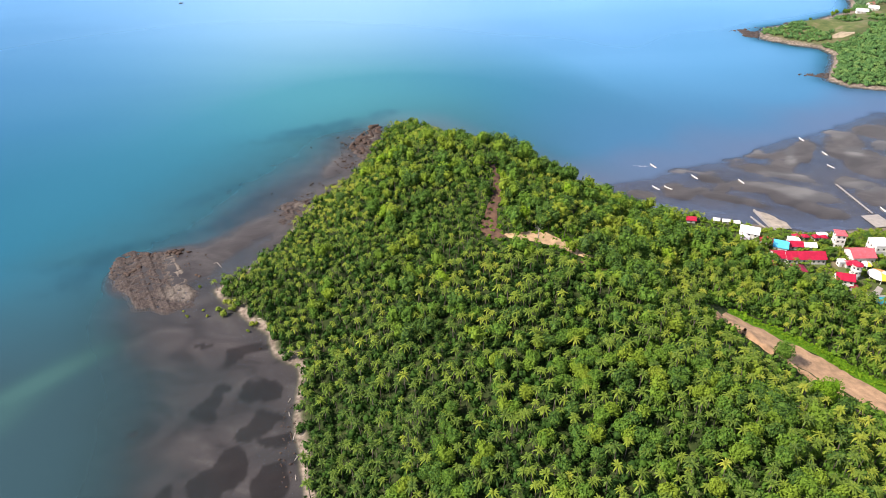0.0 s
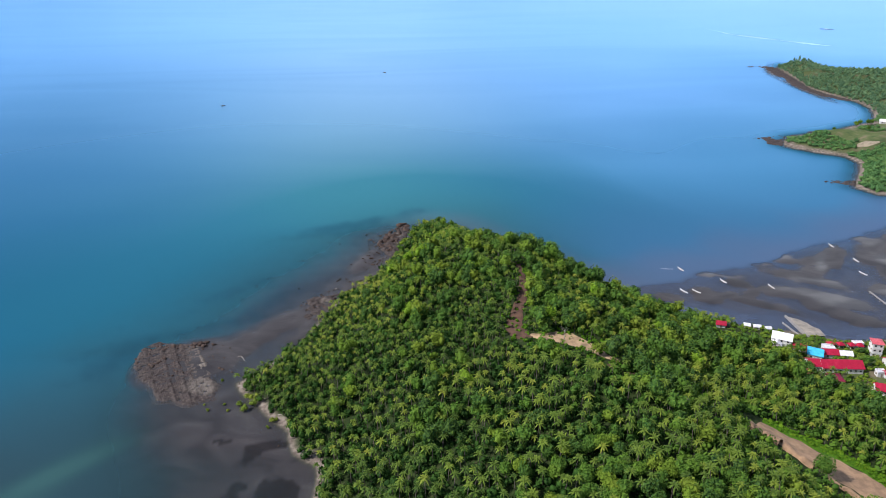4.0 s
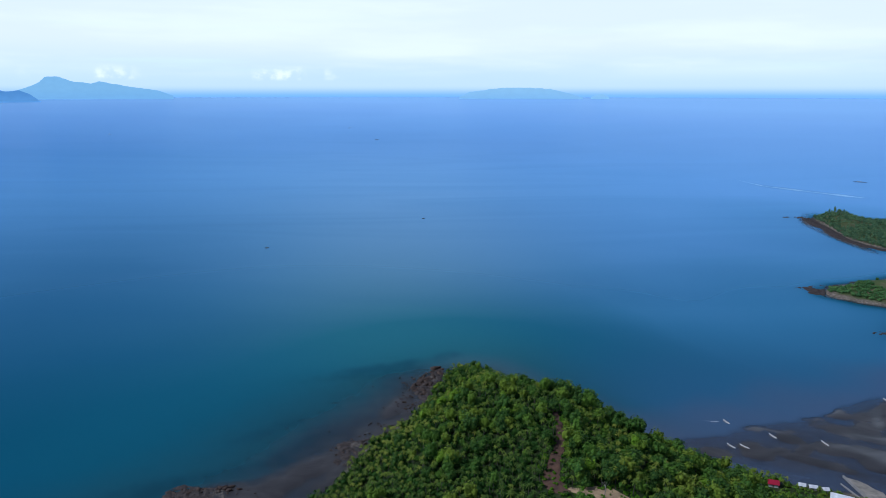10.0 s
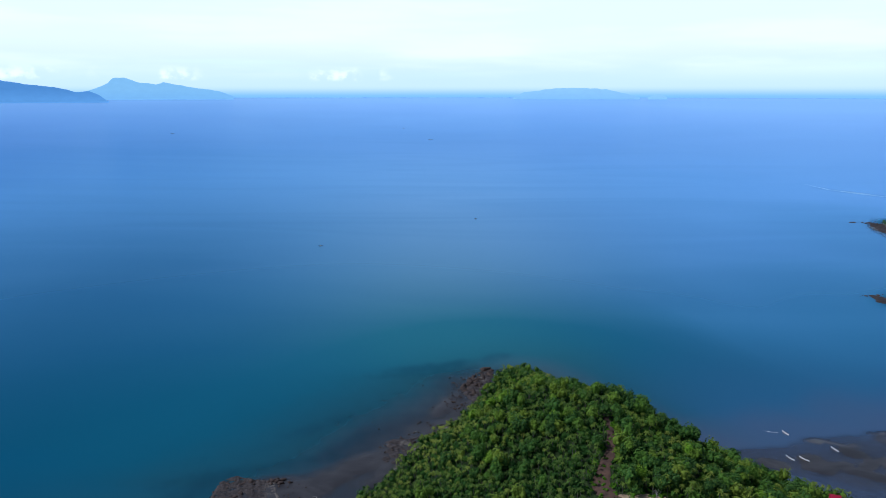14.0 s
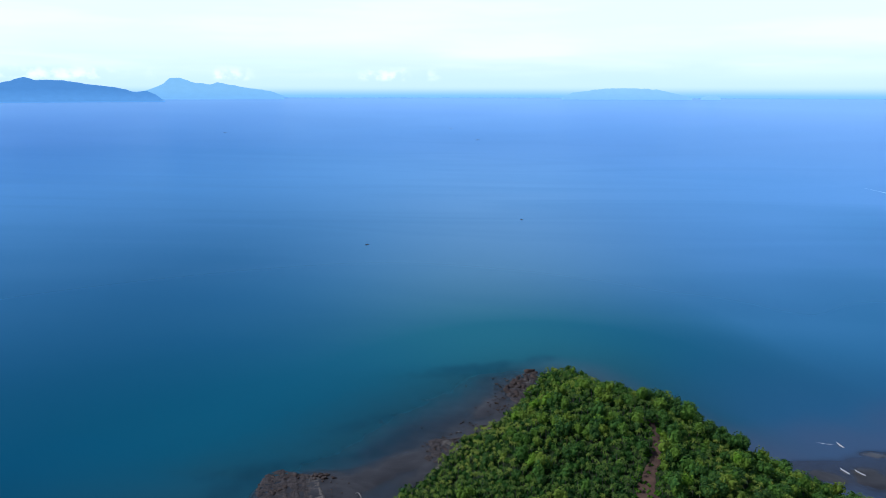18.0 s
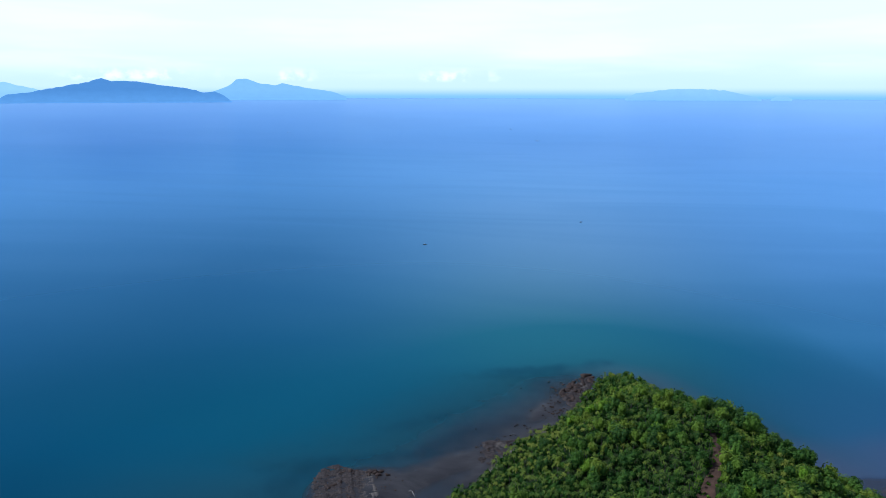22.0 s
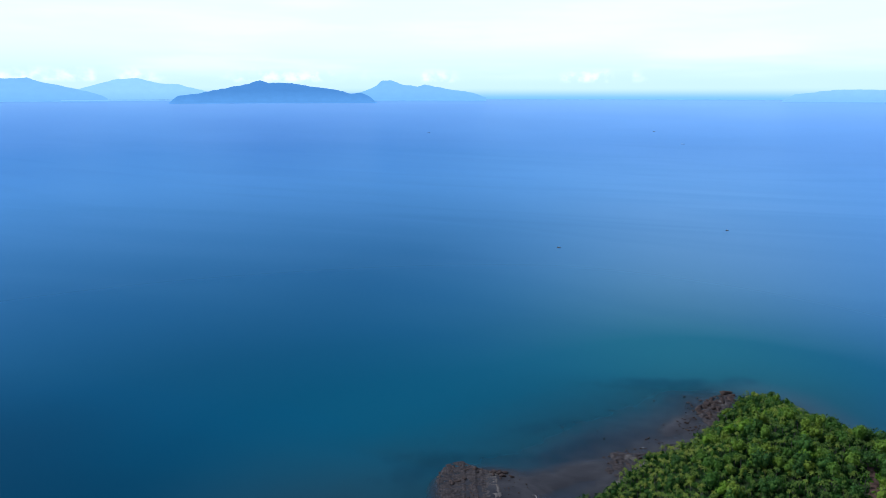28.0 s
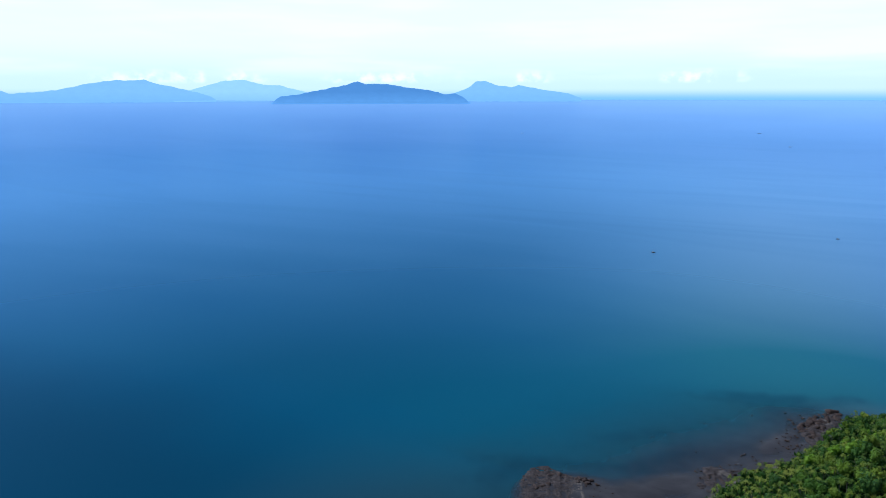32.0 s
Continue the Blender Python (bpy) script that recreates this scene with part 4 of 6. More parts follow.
def cut_bank(line, wide, high, label):
    """A raw step of earth: steep sides, a flat broken top."""
    prof = ((-1, -0.5), (-0.85, 0.55), (-0.3, 1.0), (0.35, 0.95), (0.8, 0.6), (1, -0.5))
    pts = []
    for (ax, ay), (bx, by) in zip(line[:-1], line[1:]):
        k = max(2, int(math.hypot(bx - ax, by - ay) / 1.3))
        pts += [(ax + (bx - ax) * t / k, ay + (by - ay) * t / k) for t in range(k)]
    pts.append(line[-1])
    v = []
    for k, (x, y) in enumerate(pts):
        a, b = pts[max(0, k - 1)], pts[min(len(pts) - 1, k + 1)]
        n = math.hypot(b[0] - a[0], b[1] - a[1])
        rag = 0.6 + 0.8 * value_noise(np.array([k * 0.6]), np.array([3.0]), 15)[0]
        for u, hz in prof:
            px, py = x - (b[1] - a[1]) / n * u * wide * rag, y + (b[0] - a[0]) / n * u * wide * rag
            v.append((px, py, ground_z(px, py) + hz * high * rag))
    n = len(prof)
    f = [(k * n + j, k * n + j + 1, (k + 1) * n + j + 1, (k + 1) * n + j) for k in range(len(pts) - 1) for j in range(n - 1)]
    return tagged(mesh_object("bank", v, np.array(f)[:, ::-1], SOIL), label, "earth bank", kind="structure")


cut_bank([(174, 257), (179, 251), (184, 245)], 3.4, 2.6, "raw red earth bank at the upper end of the road")
cut_bank([(185, 243), (189, 237), (193, 231)], 2.6, 2.8, "raw red earth bank along the edge of the road")
cut_bank([(195, 226), (203, 219.5), (209, 213), (216, 205)], 1.8, 2.2, "low cut bank along the near edge of the road")
cut_bank([(205, 204), (209, 199), (213, 193), (219, 187)], 2.6, 1.8, "raw red earth bank below the road")

# ---- distant islands ----


def island(label, crest, base, far, material, relief=9.0, thick=50.0):
    """A far island: crest as (azimuth, elevation) in degrees, seen from the hovering place, with spurs on its slopes."""
    az = np.linspace(crest[0][0], crest[-1][0], 420)
    el = np.interp(-az, [-a for a, _ in crest], [e for _, e in crest])
    low = HEIGHT + far * math.tan(radians(base))
    x, y = -far * np.sin(np.radians(az)), far * np.cos(np.radians(az))
    top = HEIGHT + far * np.tan(np.radians(el)) + (fbm(x, y, 34, 77, 5) - 0.5) * relief * 1.1 * smooth(-0.5, 0.1, el)
    top = np.maximum(top, low + 0.5)
    v = []
    rows = np.concatenate([[-4.4, -2.6, -1.4], np.linspace(-1, 1, 17)])  # an added glowing skirt before the slopes covers their cast shadow on the sea
    for u in rows:
        k = (far + u * thick * 0.5) / far
        fall = np.clip(1 - abs(u) ** 1.3, 0, 1)
        if u < -1:
            v.append(np.stack([x * k, y * k, np.full(len(x), np.interp(far + u * thick * 0.5, REACH, RISE) + 0.3)], -1))
            continue
        spur = (fbm(x + u * 90, y, 55, 81) - 0.5) * relief * 2.0 * fall * abs(u)
        shore_z = low - 6 if u > -0.99 else np.interp(far * k, REACH, RISE) + 0.3
        v.append(np.stack([x * k, y * k, shore_z + (top - shore_z) * fall + spur * (top > low + 8)], -1))
    n = len(az)
    f = [(r * n + j, r * n + j + 1, (r + 1) * n + j + 1, (r + 1) * n + j) for r in range(len(rows) - 1) for j in range(n - 1)]
    ob = mesh_object("island", np.concatenate(v), np.array(f), material, smooth=True)
    return tagged(ob, label, "island", kind="structure")


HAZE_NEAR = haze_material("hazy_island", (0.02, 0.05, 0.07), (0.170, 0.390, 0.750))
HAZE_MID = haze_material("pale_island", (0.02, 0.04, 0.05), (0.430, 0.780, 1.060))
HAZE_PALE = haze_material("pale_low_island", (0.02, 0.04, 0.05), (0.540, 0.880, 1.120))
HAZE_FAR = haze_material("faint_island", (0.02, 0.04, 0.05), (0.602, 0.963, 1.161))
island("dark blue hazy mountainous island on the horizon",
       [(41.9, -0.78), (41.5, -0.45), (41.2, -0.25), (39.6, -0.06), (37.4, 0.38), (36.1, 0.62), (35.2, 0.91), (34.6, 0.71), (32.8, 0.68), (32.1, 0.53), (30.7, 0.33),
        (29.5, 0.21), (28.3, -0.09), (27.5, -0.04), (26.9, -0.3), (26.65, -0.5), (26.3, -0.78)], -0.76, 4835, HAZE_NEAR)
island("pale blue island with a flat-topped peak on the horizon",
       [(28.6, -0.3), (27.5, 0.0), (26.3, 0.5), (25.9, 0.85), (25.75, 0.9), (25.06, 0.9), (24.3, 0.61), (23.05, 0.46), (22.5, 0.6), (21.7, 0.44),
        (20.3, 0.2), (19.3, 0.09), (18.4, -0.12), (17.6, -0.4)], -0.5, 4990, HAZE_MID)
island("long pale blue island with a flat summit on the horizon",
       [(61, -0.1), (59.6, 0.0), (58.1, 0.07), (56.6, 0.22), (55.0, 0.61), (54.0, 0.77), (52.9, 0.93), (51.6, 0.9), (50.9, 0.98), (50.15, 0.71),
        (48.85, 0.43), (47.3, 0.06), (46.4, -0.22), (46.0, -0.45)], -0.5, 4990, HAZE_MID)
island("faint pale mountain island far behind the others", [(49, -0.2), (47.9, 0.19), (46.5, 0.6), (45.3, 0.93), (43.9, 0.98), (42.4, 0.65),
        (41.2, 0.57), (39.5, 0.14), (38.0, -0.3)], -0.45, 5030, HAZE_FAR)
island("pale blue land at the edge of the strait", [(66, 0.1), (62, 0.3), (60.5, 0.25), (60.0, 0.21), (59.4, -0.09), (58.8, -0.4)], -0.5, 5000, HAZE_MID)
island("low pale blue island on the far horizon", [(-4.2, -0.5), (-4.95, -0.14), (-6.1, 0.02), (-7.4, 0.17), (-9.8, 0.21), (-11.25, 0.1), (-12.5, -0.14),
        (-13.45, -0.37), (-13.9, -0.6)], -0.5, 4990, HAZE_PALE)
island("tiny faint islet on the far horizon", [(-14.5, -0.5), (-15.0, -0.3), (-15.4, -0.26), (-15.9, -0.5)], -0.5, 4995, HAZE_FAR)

# ---- things ----


def box(bm, x, y, z, sx, sy, sz, rz=0.0):
    """A box by its centre and sizes."""
    m = pose(x, y, z, 0, 0, rz) @ Matrix.Diagonal((sx, sy, sz, 1))
    return bmesh.ops.create_cube(bm, size=1, matrix=m)["verts"]


def one_box(name, sizes, at, material, parent, label="", bevel=0.0, rz=0.0):
    bm = bmesh.new()
    box(bm, *at, *sizes, rz)
    if bevel:
        bmesh.ops.bevel(bm, geom=bm.edges[:], offset=bevel, segments=1, affect="EDGES")
    return part(name, bm, material, parent, label)


def solid(bm, corners, faces):
    vs = [bm.verts.new(c) for c in corners]
    for f in faces:
        bm.faces.new([vs[k] for k in f])


WHITE = plain("white_paint", (0.6300, 0.6210, 0.5940), 0.6, vary=0.08)
CREAM = plain("cream_plaster", (0.6300, 0.5580, 0.4680), 0.7, vary=0.1)
LILAC = plain("lilac_plaster", (0.5580, 0.4500, 0.5580), 0.7, vary=0.1)
CONCRETE = plain("concrete", (0.2700, 0.2475, 0.2250), 0.85, vary=0.15, bump=0.3)
GLASS = plain("dark_glass", (0.0270, 0.0360, 0.0450), 0.12, vary=0.1)
WOOD = plain("grey_wood", (0.2700, 0.2250, 0.1800), 0.85, vary=0.2, scale=4)
PALE_WOOD = plain("bleached_wood", (0.3240, 0.2880, 0.2430), 0.85, vary=0.2, scale=4)
SAND = soil_material("dry_sand", (0.2700, 0.2340, 0.1890))
SAND_GREY = soil_material("grey_earth", (0.2430, 0.1980, 0.1350))
POOL = plain("pool_water", (0.0270, 0.2700, 0.3240), 0.08, vary=0.1)
DARK_HULL = plain("dark_hull", (0.0450, 0.0540, 0.0720), 0.5, vary=0.1)
DRIFT = plain("drift_foam", (0.33, 0.54, 0.76), 0.8, vary=0.15, scale=0.05)
FOAM = plain("foam", (0.6750, 0.7200, 0.7560), 0.8, vary=0.1, scale=0.2)
YELLOW = plain("yellow_canvas", (0.7200, 0.5580, 0.0450), 0.7, vary=0.08)
ORANGE = plain("orange_canvas", (0.6750, 0.2700, 0.0900), 0.7, vary=0.08)


def sheet_roof(name, c):
    """Painted corrugated sheet with faded patches and rust along the laps."""
    m = Mat(name, 0.55, spec=0.2)
    wave = m.node("ShaderNodeTexWave", Scale=6.0)
    m.link(m.co.outputs["Object"], wave.inputs["Vector"])
    base = m.ramp(m.noise(0.5, 5), [(0.3, tuple(v * 0.75 for v in c)), (0.6, c), (0.8, tuple(min(1, v * 1.2 + 0.02) for v in c))])
    m.colour(m.mix(m.span(m.noise(2.0, 6), 0.62, 0.8, 0, 0.5), base, (0.22, 0.09, 0.05)))
    m.bump(wave.outputs["Fac"], 0.5, 0.06)
    return m.m


RED_ROOF = sheet_roof("red_roof", (0.38, 0.012, 0.042))
PINK_ROOF = sheet_roof("faded_red_roof", (0.55, 0.10, 0.12))
MAROON_ROOF = sheet_roof("maroon_roof", (0.22, 0.02, 0.05))
BLUE_ROOF = sheet_roof("blue_roof", (0.06, 0.45, 0.68))
BROWN_ROOF = sheet_roof("brown_roof", (0.28, 0.13, 0.09))
WHITE_ROOF = sheet_roof("white_roof", (0.74, 0.72, 0.74))


def shared_mesh(name, sizes, material):
    bm = bmesh.new()
    box(bm, 0, 0, 0, *sizes)
    me = bpy.data.meshes.new(name)
    bm.to_mesh(me)
    bm.free()
    me.materials.append(material)
    return me


PANE = shared_mesh("pane", (1.15, 0.06, 1.15), GLASS)
DOOR = shared_mesh("door", (1.0, 0.08, 2.05), WOOD)


def frame_mesh():
    bm = bmesh.new()
    for sx in (-1, 1):
        box(bm, sx * 0.66, 0, 0, 0.14, 0.14, 1.46)
    for sz in (-1, 1):
        box(bm, 0, 0, sz * 0.66, 1.18, 0.14, 0.14)
    me = bpy.data.meshes.new("window_frame")
    bm.to_mesh(me)
    bm.free()
    me.materials.append(CREAM)
    return me


FRAME = frame_mesh()


def add_shared(name, me, parent, m):
    ob = new(name, me)
    ob.parent = parent
    ob.matrix_basis = m
    return ob


def windows(house, w, d, storeys, floor=3.0, step=2.8, door=True):
    for s in range(storeys):
        z = s * floor + 1.65
        for rz, length, off in ((0, w, d), (180, w, d), (90, d, w), (270, d, w)):
            n = max(1, int(length / step))
            for k in range(n):
                u = (k + 0.5) / n * length - length / 2
                m = pose(0, 0, 0, 0, 0, rz) @ pose(u, -off / 2 - 0.05, z)
                if door and s == 0 and rz == 0 and k == n // 2:
                    add_shared("door", DOOR, house, pose(0, 0, 0, 0, 0, rz) @ pose(u, -off / 2 - 0.03, 1.03))
                    continue
                f = add_shared("window", FRAME, house, m)
                add_shared("pane", PANE, f, pose(0, 0.02, 0))


def gable(bm, w, d, z, rise, over=0.6, thick=0.18):
    """Two sloping slabs that meet at a ridge along x."""
    for s in (-1, 1):
        a, b = w / 2 + over, d / 2 + over
        drop = rise * over / (d / 2)
        pts = [(-a, s * b, z - drop), (a, s * b, z - drop), (a, 0, z + rise), (-a, 0, z + rise)]
        up = [(x, y, h + thick) for x, y, h in pts]
        solid(bm, pts + up, [(0, 1, 2, 3)[::s], (4, 5, 6, 7)[::-s], (0, 4, 5, 1)[::s], (1, 5, 6, 2)[::s], (2, 6, 7, 3)[::s], (3, 7, 4, 0)[::s]])


def hip(bm, w, d, z, rise, over=0.6, thick=0.18):
    a, b = w / 2 + over, d / 2 + over
    r = max(0.2, a - b)
    low = [(-a, -b, z - 0.1), (a, -b, z - 0.1), (a, b, z - 0.1), (-a, b, z - 0.1)]
    mid = [(x, y, h + thick) for x, y, h in low]
    solid(bm, low + mid + [(-r, 0, z + rise), (r, 0, z + rise)],
          [(3, 2, 1, 0), (0, 1, 5, 4), (1, 2, 6, 5), (2, 3, 7, 6), (3, 0, 4, 7), (4, 5, 9, 8), (5, 6, 9), (6, 7, 8, 9), (7, 4, 8)])


def house(x, y, turn, w, d, storeys, wall, roof, label, shape="gable", rise=2.2, floor=3.0, step=2.8, base=None):
    z = ground_z(x, y) if base is None else base
    h = thing("house", pose(x, y, z, 0, 0, turn), label, "house", "village buildings")
    tall = storeys * floor
    bm = bmesh.new()
    box(bm, 0, 0, tall / 2 - 0.6, w, d, tall + 1.2)
    if shape == "gable":
        for s in (-1, 1):
            solid(bm, [(s * (w / 2 - 0.02), -d / 2, tall), (s * (w / 2 - 0.02), d / 2, tall), (s * (w / 2 - 0.02), 0, tall + rise - 0.05)], [(0, 1, 2)])
    part("wall", bm, wall, h)
    if storeys > 1:
        bm = bmesh.new()
        for s in range(1, storeys):
            box(bm, 0, 0, s * floor, w + 0.5, d + 0.5, 0.22)
        part("ledge", bm, wall, h)
    bm = bmesh.new()
    if shape == "gable":
        gable(bm, w, d, tall, rise)
    elif shape == "hip":
        hip(bm, w, d, tall, rise)
    else:
        box(bm, 0, 0, tall + 0.12, w + 0.3, d + 0.3, 0.24)
        for s in (-1, 1):
            box(bm, 0, s * (d / 2), tall + 0.6, w + 0.3, 0.2, 0.75)
            box(bm, s * (w / 2), 0, tall + 0.6, 0.2, d - 0.2, 0.75)
    part("roof", bm, roof, h)
    windows(h, w, d, storeys, floor, step)
    return h


def tower(x, y):
    z = ground_z(x, y)
    t = thing("tower", pose(x, y, z), "round white three-storey tower with a flat red conical roof", "tower")
    bm = bmesh.new()
    bmesh.ops.create_cone(bm, cap_ends=True, segments=20, radius1=2.7, radius2=2.7, depth=10.2, matrix=Matrix.Translation((0, 0, 4.5)))
    part("wall", bm, WHITE, t)
    bm = bmesh.new()
    bmesh.ops.create_cone(bm, cap_ends=True, segments=20, radius1=3.3, radius2=0.4, depth=1.6, matrix=Matrix.Translation((0, 0, 10.4)))
    part("roof", bm, RED_ROOF, t, "red conical roof")
    for s in range(3):
        bm = bmesh.new()
        bmesh.ops.create_cone(bm, cap_ends=True, segments=20, radius1=3.05, radius2=3.05, depth=0.25, matrix=Matrix.Translation((0, 0, 3.1 * s + 3.1)))
        part("ledge", bm, WHITE, t)
        for k in range(8):
            f = add_shared("window", FRAME, t, pose(0, 0, 0, 0, 0, 45 * k + 20) @ pose(0, -2.68, 3.1 * s + 1.7))
            add_shared("pane", PANE, f, pose(0, 0.02, 0))


def beach_hut(x, y, turn, roof=RED_ROOF):
    h = thing("beach_hut", pose(x, y, ground_z(x, y), 0, 0, turn), "small open beach hut with a pointed red roof", "hut", "beach huts")
    for sx in (-1, 1):
        for sy in (-1, 1):
            one_box("post", (0.18, 0.18, 2.6), (sx * 1.5, sy * 1.5, 1.2), WHITE, h)
    bm = bmesh.new()
    hip(bm, 3.4, 3.4, 2.5, 1.5, 0.5)
    part("roof", bm, roof, h)
    one_box("bench", (2.8, 0.5, 0.45), (0, 1.2, 0.25), WOOD, h)
    return h


# the village by the bay; its lots face up the slope
house(249.5, 354, -32, 11, 8, 2, WHITE, WHITE_ROOF, "white two-storey house with a pale roof near the beach", "gable", 2.6)
house(244.5, 350.5, 58, 6, 5, 1, LILAC, WHITE_ROOF, "low lilac annex with a pale sheet roof", "gable", 1.6)
house(261.8, 338, -32, 8, 9, 1, WHITE, BLUE_ROOF, "low house with a bright turquoise-blue sheet roof", "gable", 2.0, 3.4)
house(256.5, 345, -32, 7.5, 5, 1, WHITE, RED_ROOF, "small house with a rounded red sheet roof", "hip", 2.2)
house(268, 323, -9, 23, 9, 1, WHITE, RED_ROOF, "long low hall with white walls and a deep red sheet roof", "gable", 2.6, 3.6)
house(254, 327, -9, 6.5, 8.5, 1, WHITE, RED_ROOF, "end wing of the hall with a stepped red roof", "gable", 2.0, 3.2)
house(257, 311, -10, 7.5, 7, 1, CREAM, MAROON_ROOF, "small house with a dark maroon roof among palms", "hip", 2.0)
house(275.5, 295.5, -24, 9.2, 7, 2, WHITE, RED_ROOF, "white two-storey house with balconies and a red roof", "gable", 2.4, 3.2)
house(279.5, 291.5, -24, 3.4, 2.8, 1, WHITE, RED_ROOF, "small white porch with a red roof", "hip", 1.0, 2.6)
house(266.5, 299, -24, 3.4, 3.4, 1, CREAM, RED_ROOF, "small shed with a faded red roof", "gable", 1.0, 2.6)
tower(287.2, 302)
house(303, 320, -8, 13.5, 11, 1, WHITE, PINK_ROOF, "wide white hall with a large faded pink-red roof", "gable", 2.8, 4.4)
house(292.5, 313.5, -8, 6, 4.5, 1, WHITE, RED_ROOF, "small white house with a bright red roof", "gable", 1.4, 2.8)
house(288, 315, -8, 4.5, 3.6, 1, WHITE, WHITE_ROOF, "low white outbuilding with a flat roof", "flat", 0.5, 2.8)
house(319, 325, -8, 10, 10, 2, WHITE, WHITE, "white flat-roofed two-storey block with many windows", "flat", 1, 3.4)
house(301, 338, -20, 5.8, 6.5, 3, WHITE, PINK_ROOF, "tall narrow white building with a small red roof", "hip", 1.4, 3.1)
house(271.5, 338, -14, 8, 6, 1, WHITE, RED_ROOF, "low house with a red sheet roof by the beach", "gable", 1.8, 3.0)
house(280, 336, -14, 7, 5, 1, WHITE, WHITE_ROOF, "white house with a pale sheet roof", "gable", 1.5, 3.0)
house(274.5, 344, -14, 6.5, 5, 1, WHITE, WHITE_ROOF, "white beach cottage with a pale roof", "flat", 1.2, 3.0)
house(245.8, 319, 20, 4.2, 3.4, 1, CREAM, PINK_ROOF, "tiny hut with a faded pink roof under trees", "gable", 1.2, 2.6)
for hx, hy, ht in ((280.3, 350.2, 10), (286, 349, 0), (292.5, 347.6, 5), (297.3, 346.5, -8)):
    beach_hut(hx, hy, ht)
house(223.5, 381.5, -20, 5.5, 4.5, 1, WHITE, RED_ROOF, "little white shore house with a bright red roof", "gable", 1.5, 2.7, base=1.7)
house(297.5, 349, -10, 6, 3.2, 1, WHITE, WHITE_ROOF, "low white beach shed with a pale roof", "flat", 0.6, 2.6)
for k, (hx, hy, hw) in enumerate(((240.5, 379, 3.2), (246, 376.5, 4.0), (252, 373.5, 3.0))):
    house(hx, hy, -25 + 9 * k, hw, 2.6, 1, CREAM if k % 2 else WHITE, WHITE_ROOF, "small pale fishing shed on the beach", "gable", 0.9, 2.3, base=1.5)


def canopy(x, y, r):
    z = ground_z(x, y)
    c = thing("canopy", pose(x, y, z), "large round pavilion with a white canvas top and yellow panels", "pavilion")
    for k in range(12):
        a, b = radians(30 * k), radians(30 * k + 30)
        bm = bmesh.new()
        pts = []
        for rr, zz in ((0.3, 4.6), (r * 0.55, 4.1), (r, 2.9)):
            pts += [(rr * math.cos(a), rr * math.sin(a), zz), (rr * math.cos(b), rr * math.sin(b), zz)]
        low = [(p, q, s - 0.08) for p, q, s in pts]
        solid(bm, pts + low, [(0, 2, 3, 1), (2, 4, 5, 3), (6, 7, 9, 8), (8, 9, 11, 10), (4, 10, 11, 5)])
        mat = YELLOW if k in (8, 9) else ORANGE if k in (1, 2) else WHITE
        part("panel", bm, mat, c, "yellow canvas panel" if mat == YELLOW else "orange canvas panel" if mat == ORANGE else "")
    for k in range(6):
        a = radians(60 * k)
        one_box("post", (0.22, 0.22, 3.2), (r * 0.94 * math.cos(a), r * 0.94 * math.sin(a), 1.4), WHITE, c)


canopy(301.5, 299, 6.8)
canopy(301, 310.5, 3.2)


def pool(x, y, turn, w, d):
    z = ground_z(x, y)
    p = thing("swimming_pool", pose(x, y, z + 0.25, 0, 0, turn), "turquoise swimming pool with a pale concrete rim", "pool")
    for s in (-1, 1):
        one_box("rim", (w + 2.4, 1.2, 1.6), (0, s * (d / 2 + 0.6), -0.5), CONCRETE, p, bevel=0.05)
        one_box("rim", (1.2, d, 1.6), (s * (w / 2 + 0.6), 0, -0.5), CONCRETE, p, bevel=0.05)
    one_box("water", (w, d, 1.2), (0, 0, -0.5), POOL, p, "clear turquoise water")


pool(291, 278.5, -5, 15, 6.5)
strip("pavement", [(281, 288, 1.8), (286, 284, 2.4), (290, 286, 2.0), (297, 291, 1.6)], CONCRETE, 0.2, "pale concrete walkway between the houses and pool", "walkway")


def palm_thing(x, y, h, rng, label="lone coconut palm standing among the village houses"):
    trunk, crown = palm_mesh(rng, 18, 9, h)
    e = thing("coconut_palm", pose(x, y, ground_z(x, y) - 0.1), label, "palm tree", "village palms")
    mesh_object("trunk", *trunk, BARK, e, True, "slender grey leaning trunk")
    mesh_object("crown", *crown, PALM, e, attrs={"tint": np.full(len(crown[0]), 0.1), "own": np.full(len(crown[0]), 0.74)})


vr = np.random.default_rng(33)


def gardens():
    """Bright shrubs and hedges that fill the plots between the houses."""
    rng = np.random.default_rng(37)
    gx, gy = np.meshgrid(np.arange(214, 345, 2.8), np.arange(262, 392, 2.8))
    x, y = (gx + rng.uniform(-1.2, 1.2, gx.shape)).ravel(), (gy + rng.uniform(-1.2, 1.2, gx.shape)).ravel()
    z, d, *_ = terrain(x, y)
    ok = inside(x, y, VILLAGE) & (d > 3) & (fbm(x, y, 12, 95) > 0.36)
    for a, b, r in TOWN:
        ok &= np.hypot(x - a, y - b) > r * 0.5
    for a, b, r in ((291, 278.5, 9), (289, 286, 5), (281, 372, 9)):
        ok &= np.hypot(x - a, y - b) > r
    n = ok.sum()
    places = np.stack([x[ok], y[ok], z[ok] - 0.2, rng.uniform(0.7, 1.7, n), rng.uniform(0, 6.28, n)], -1)
    tufts = [leafy_crown(rng, 3, 34, 0.42, 1.5, 1.9, -0.1) for _ in range(5)]
    scatter("garden_shrubs", tufts, places, BROAD, "bright green shrubs and hedges between the village houses", "shrubs", rng.uniform(0.45, 0.93, n))


gardens()
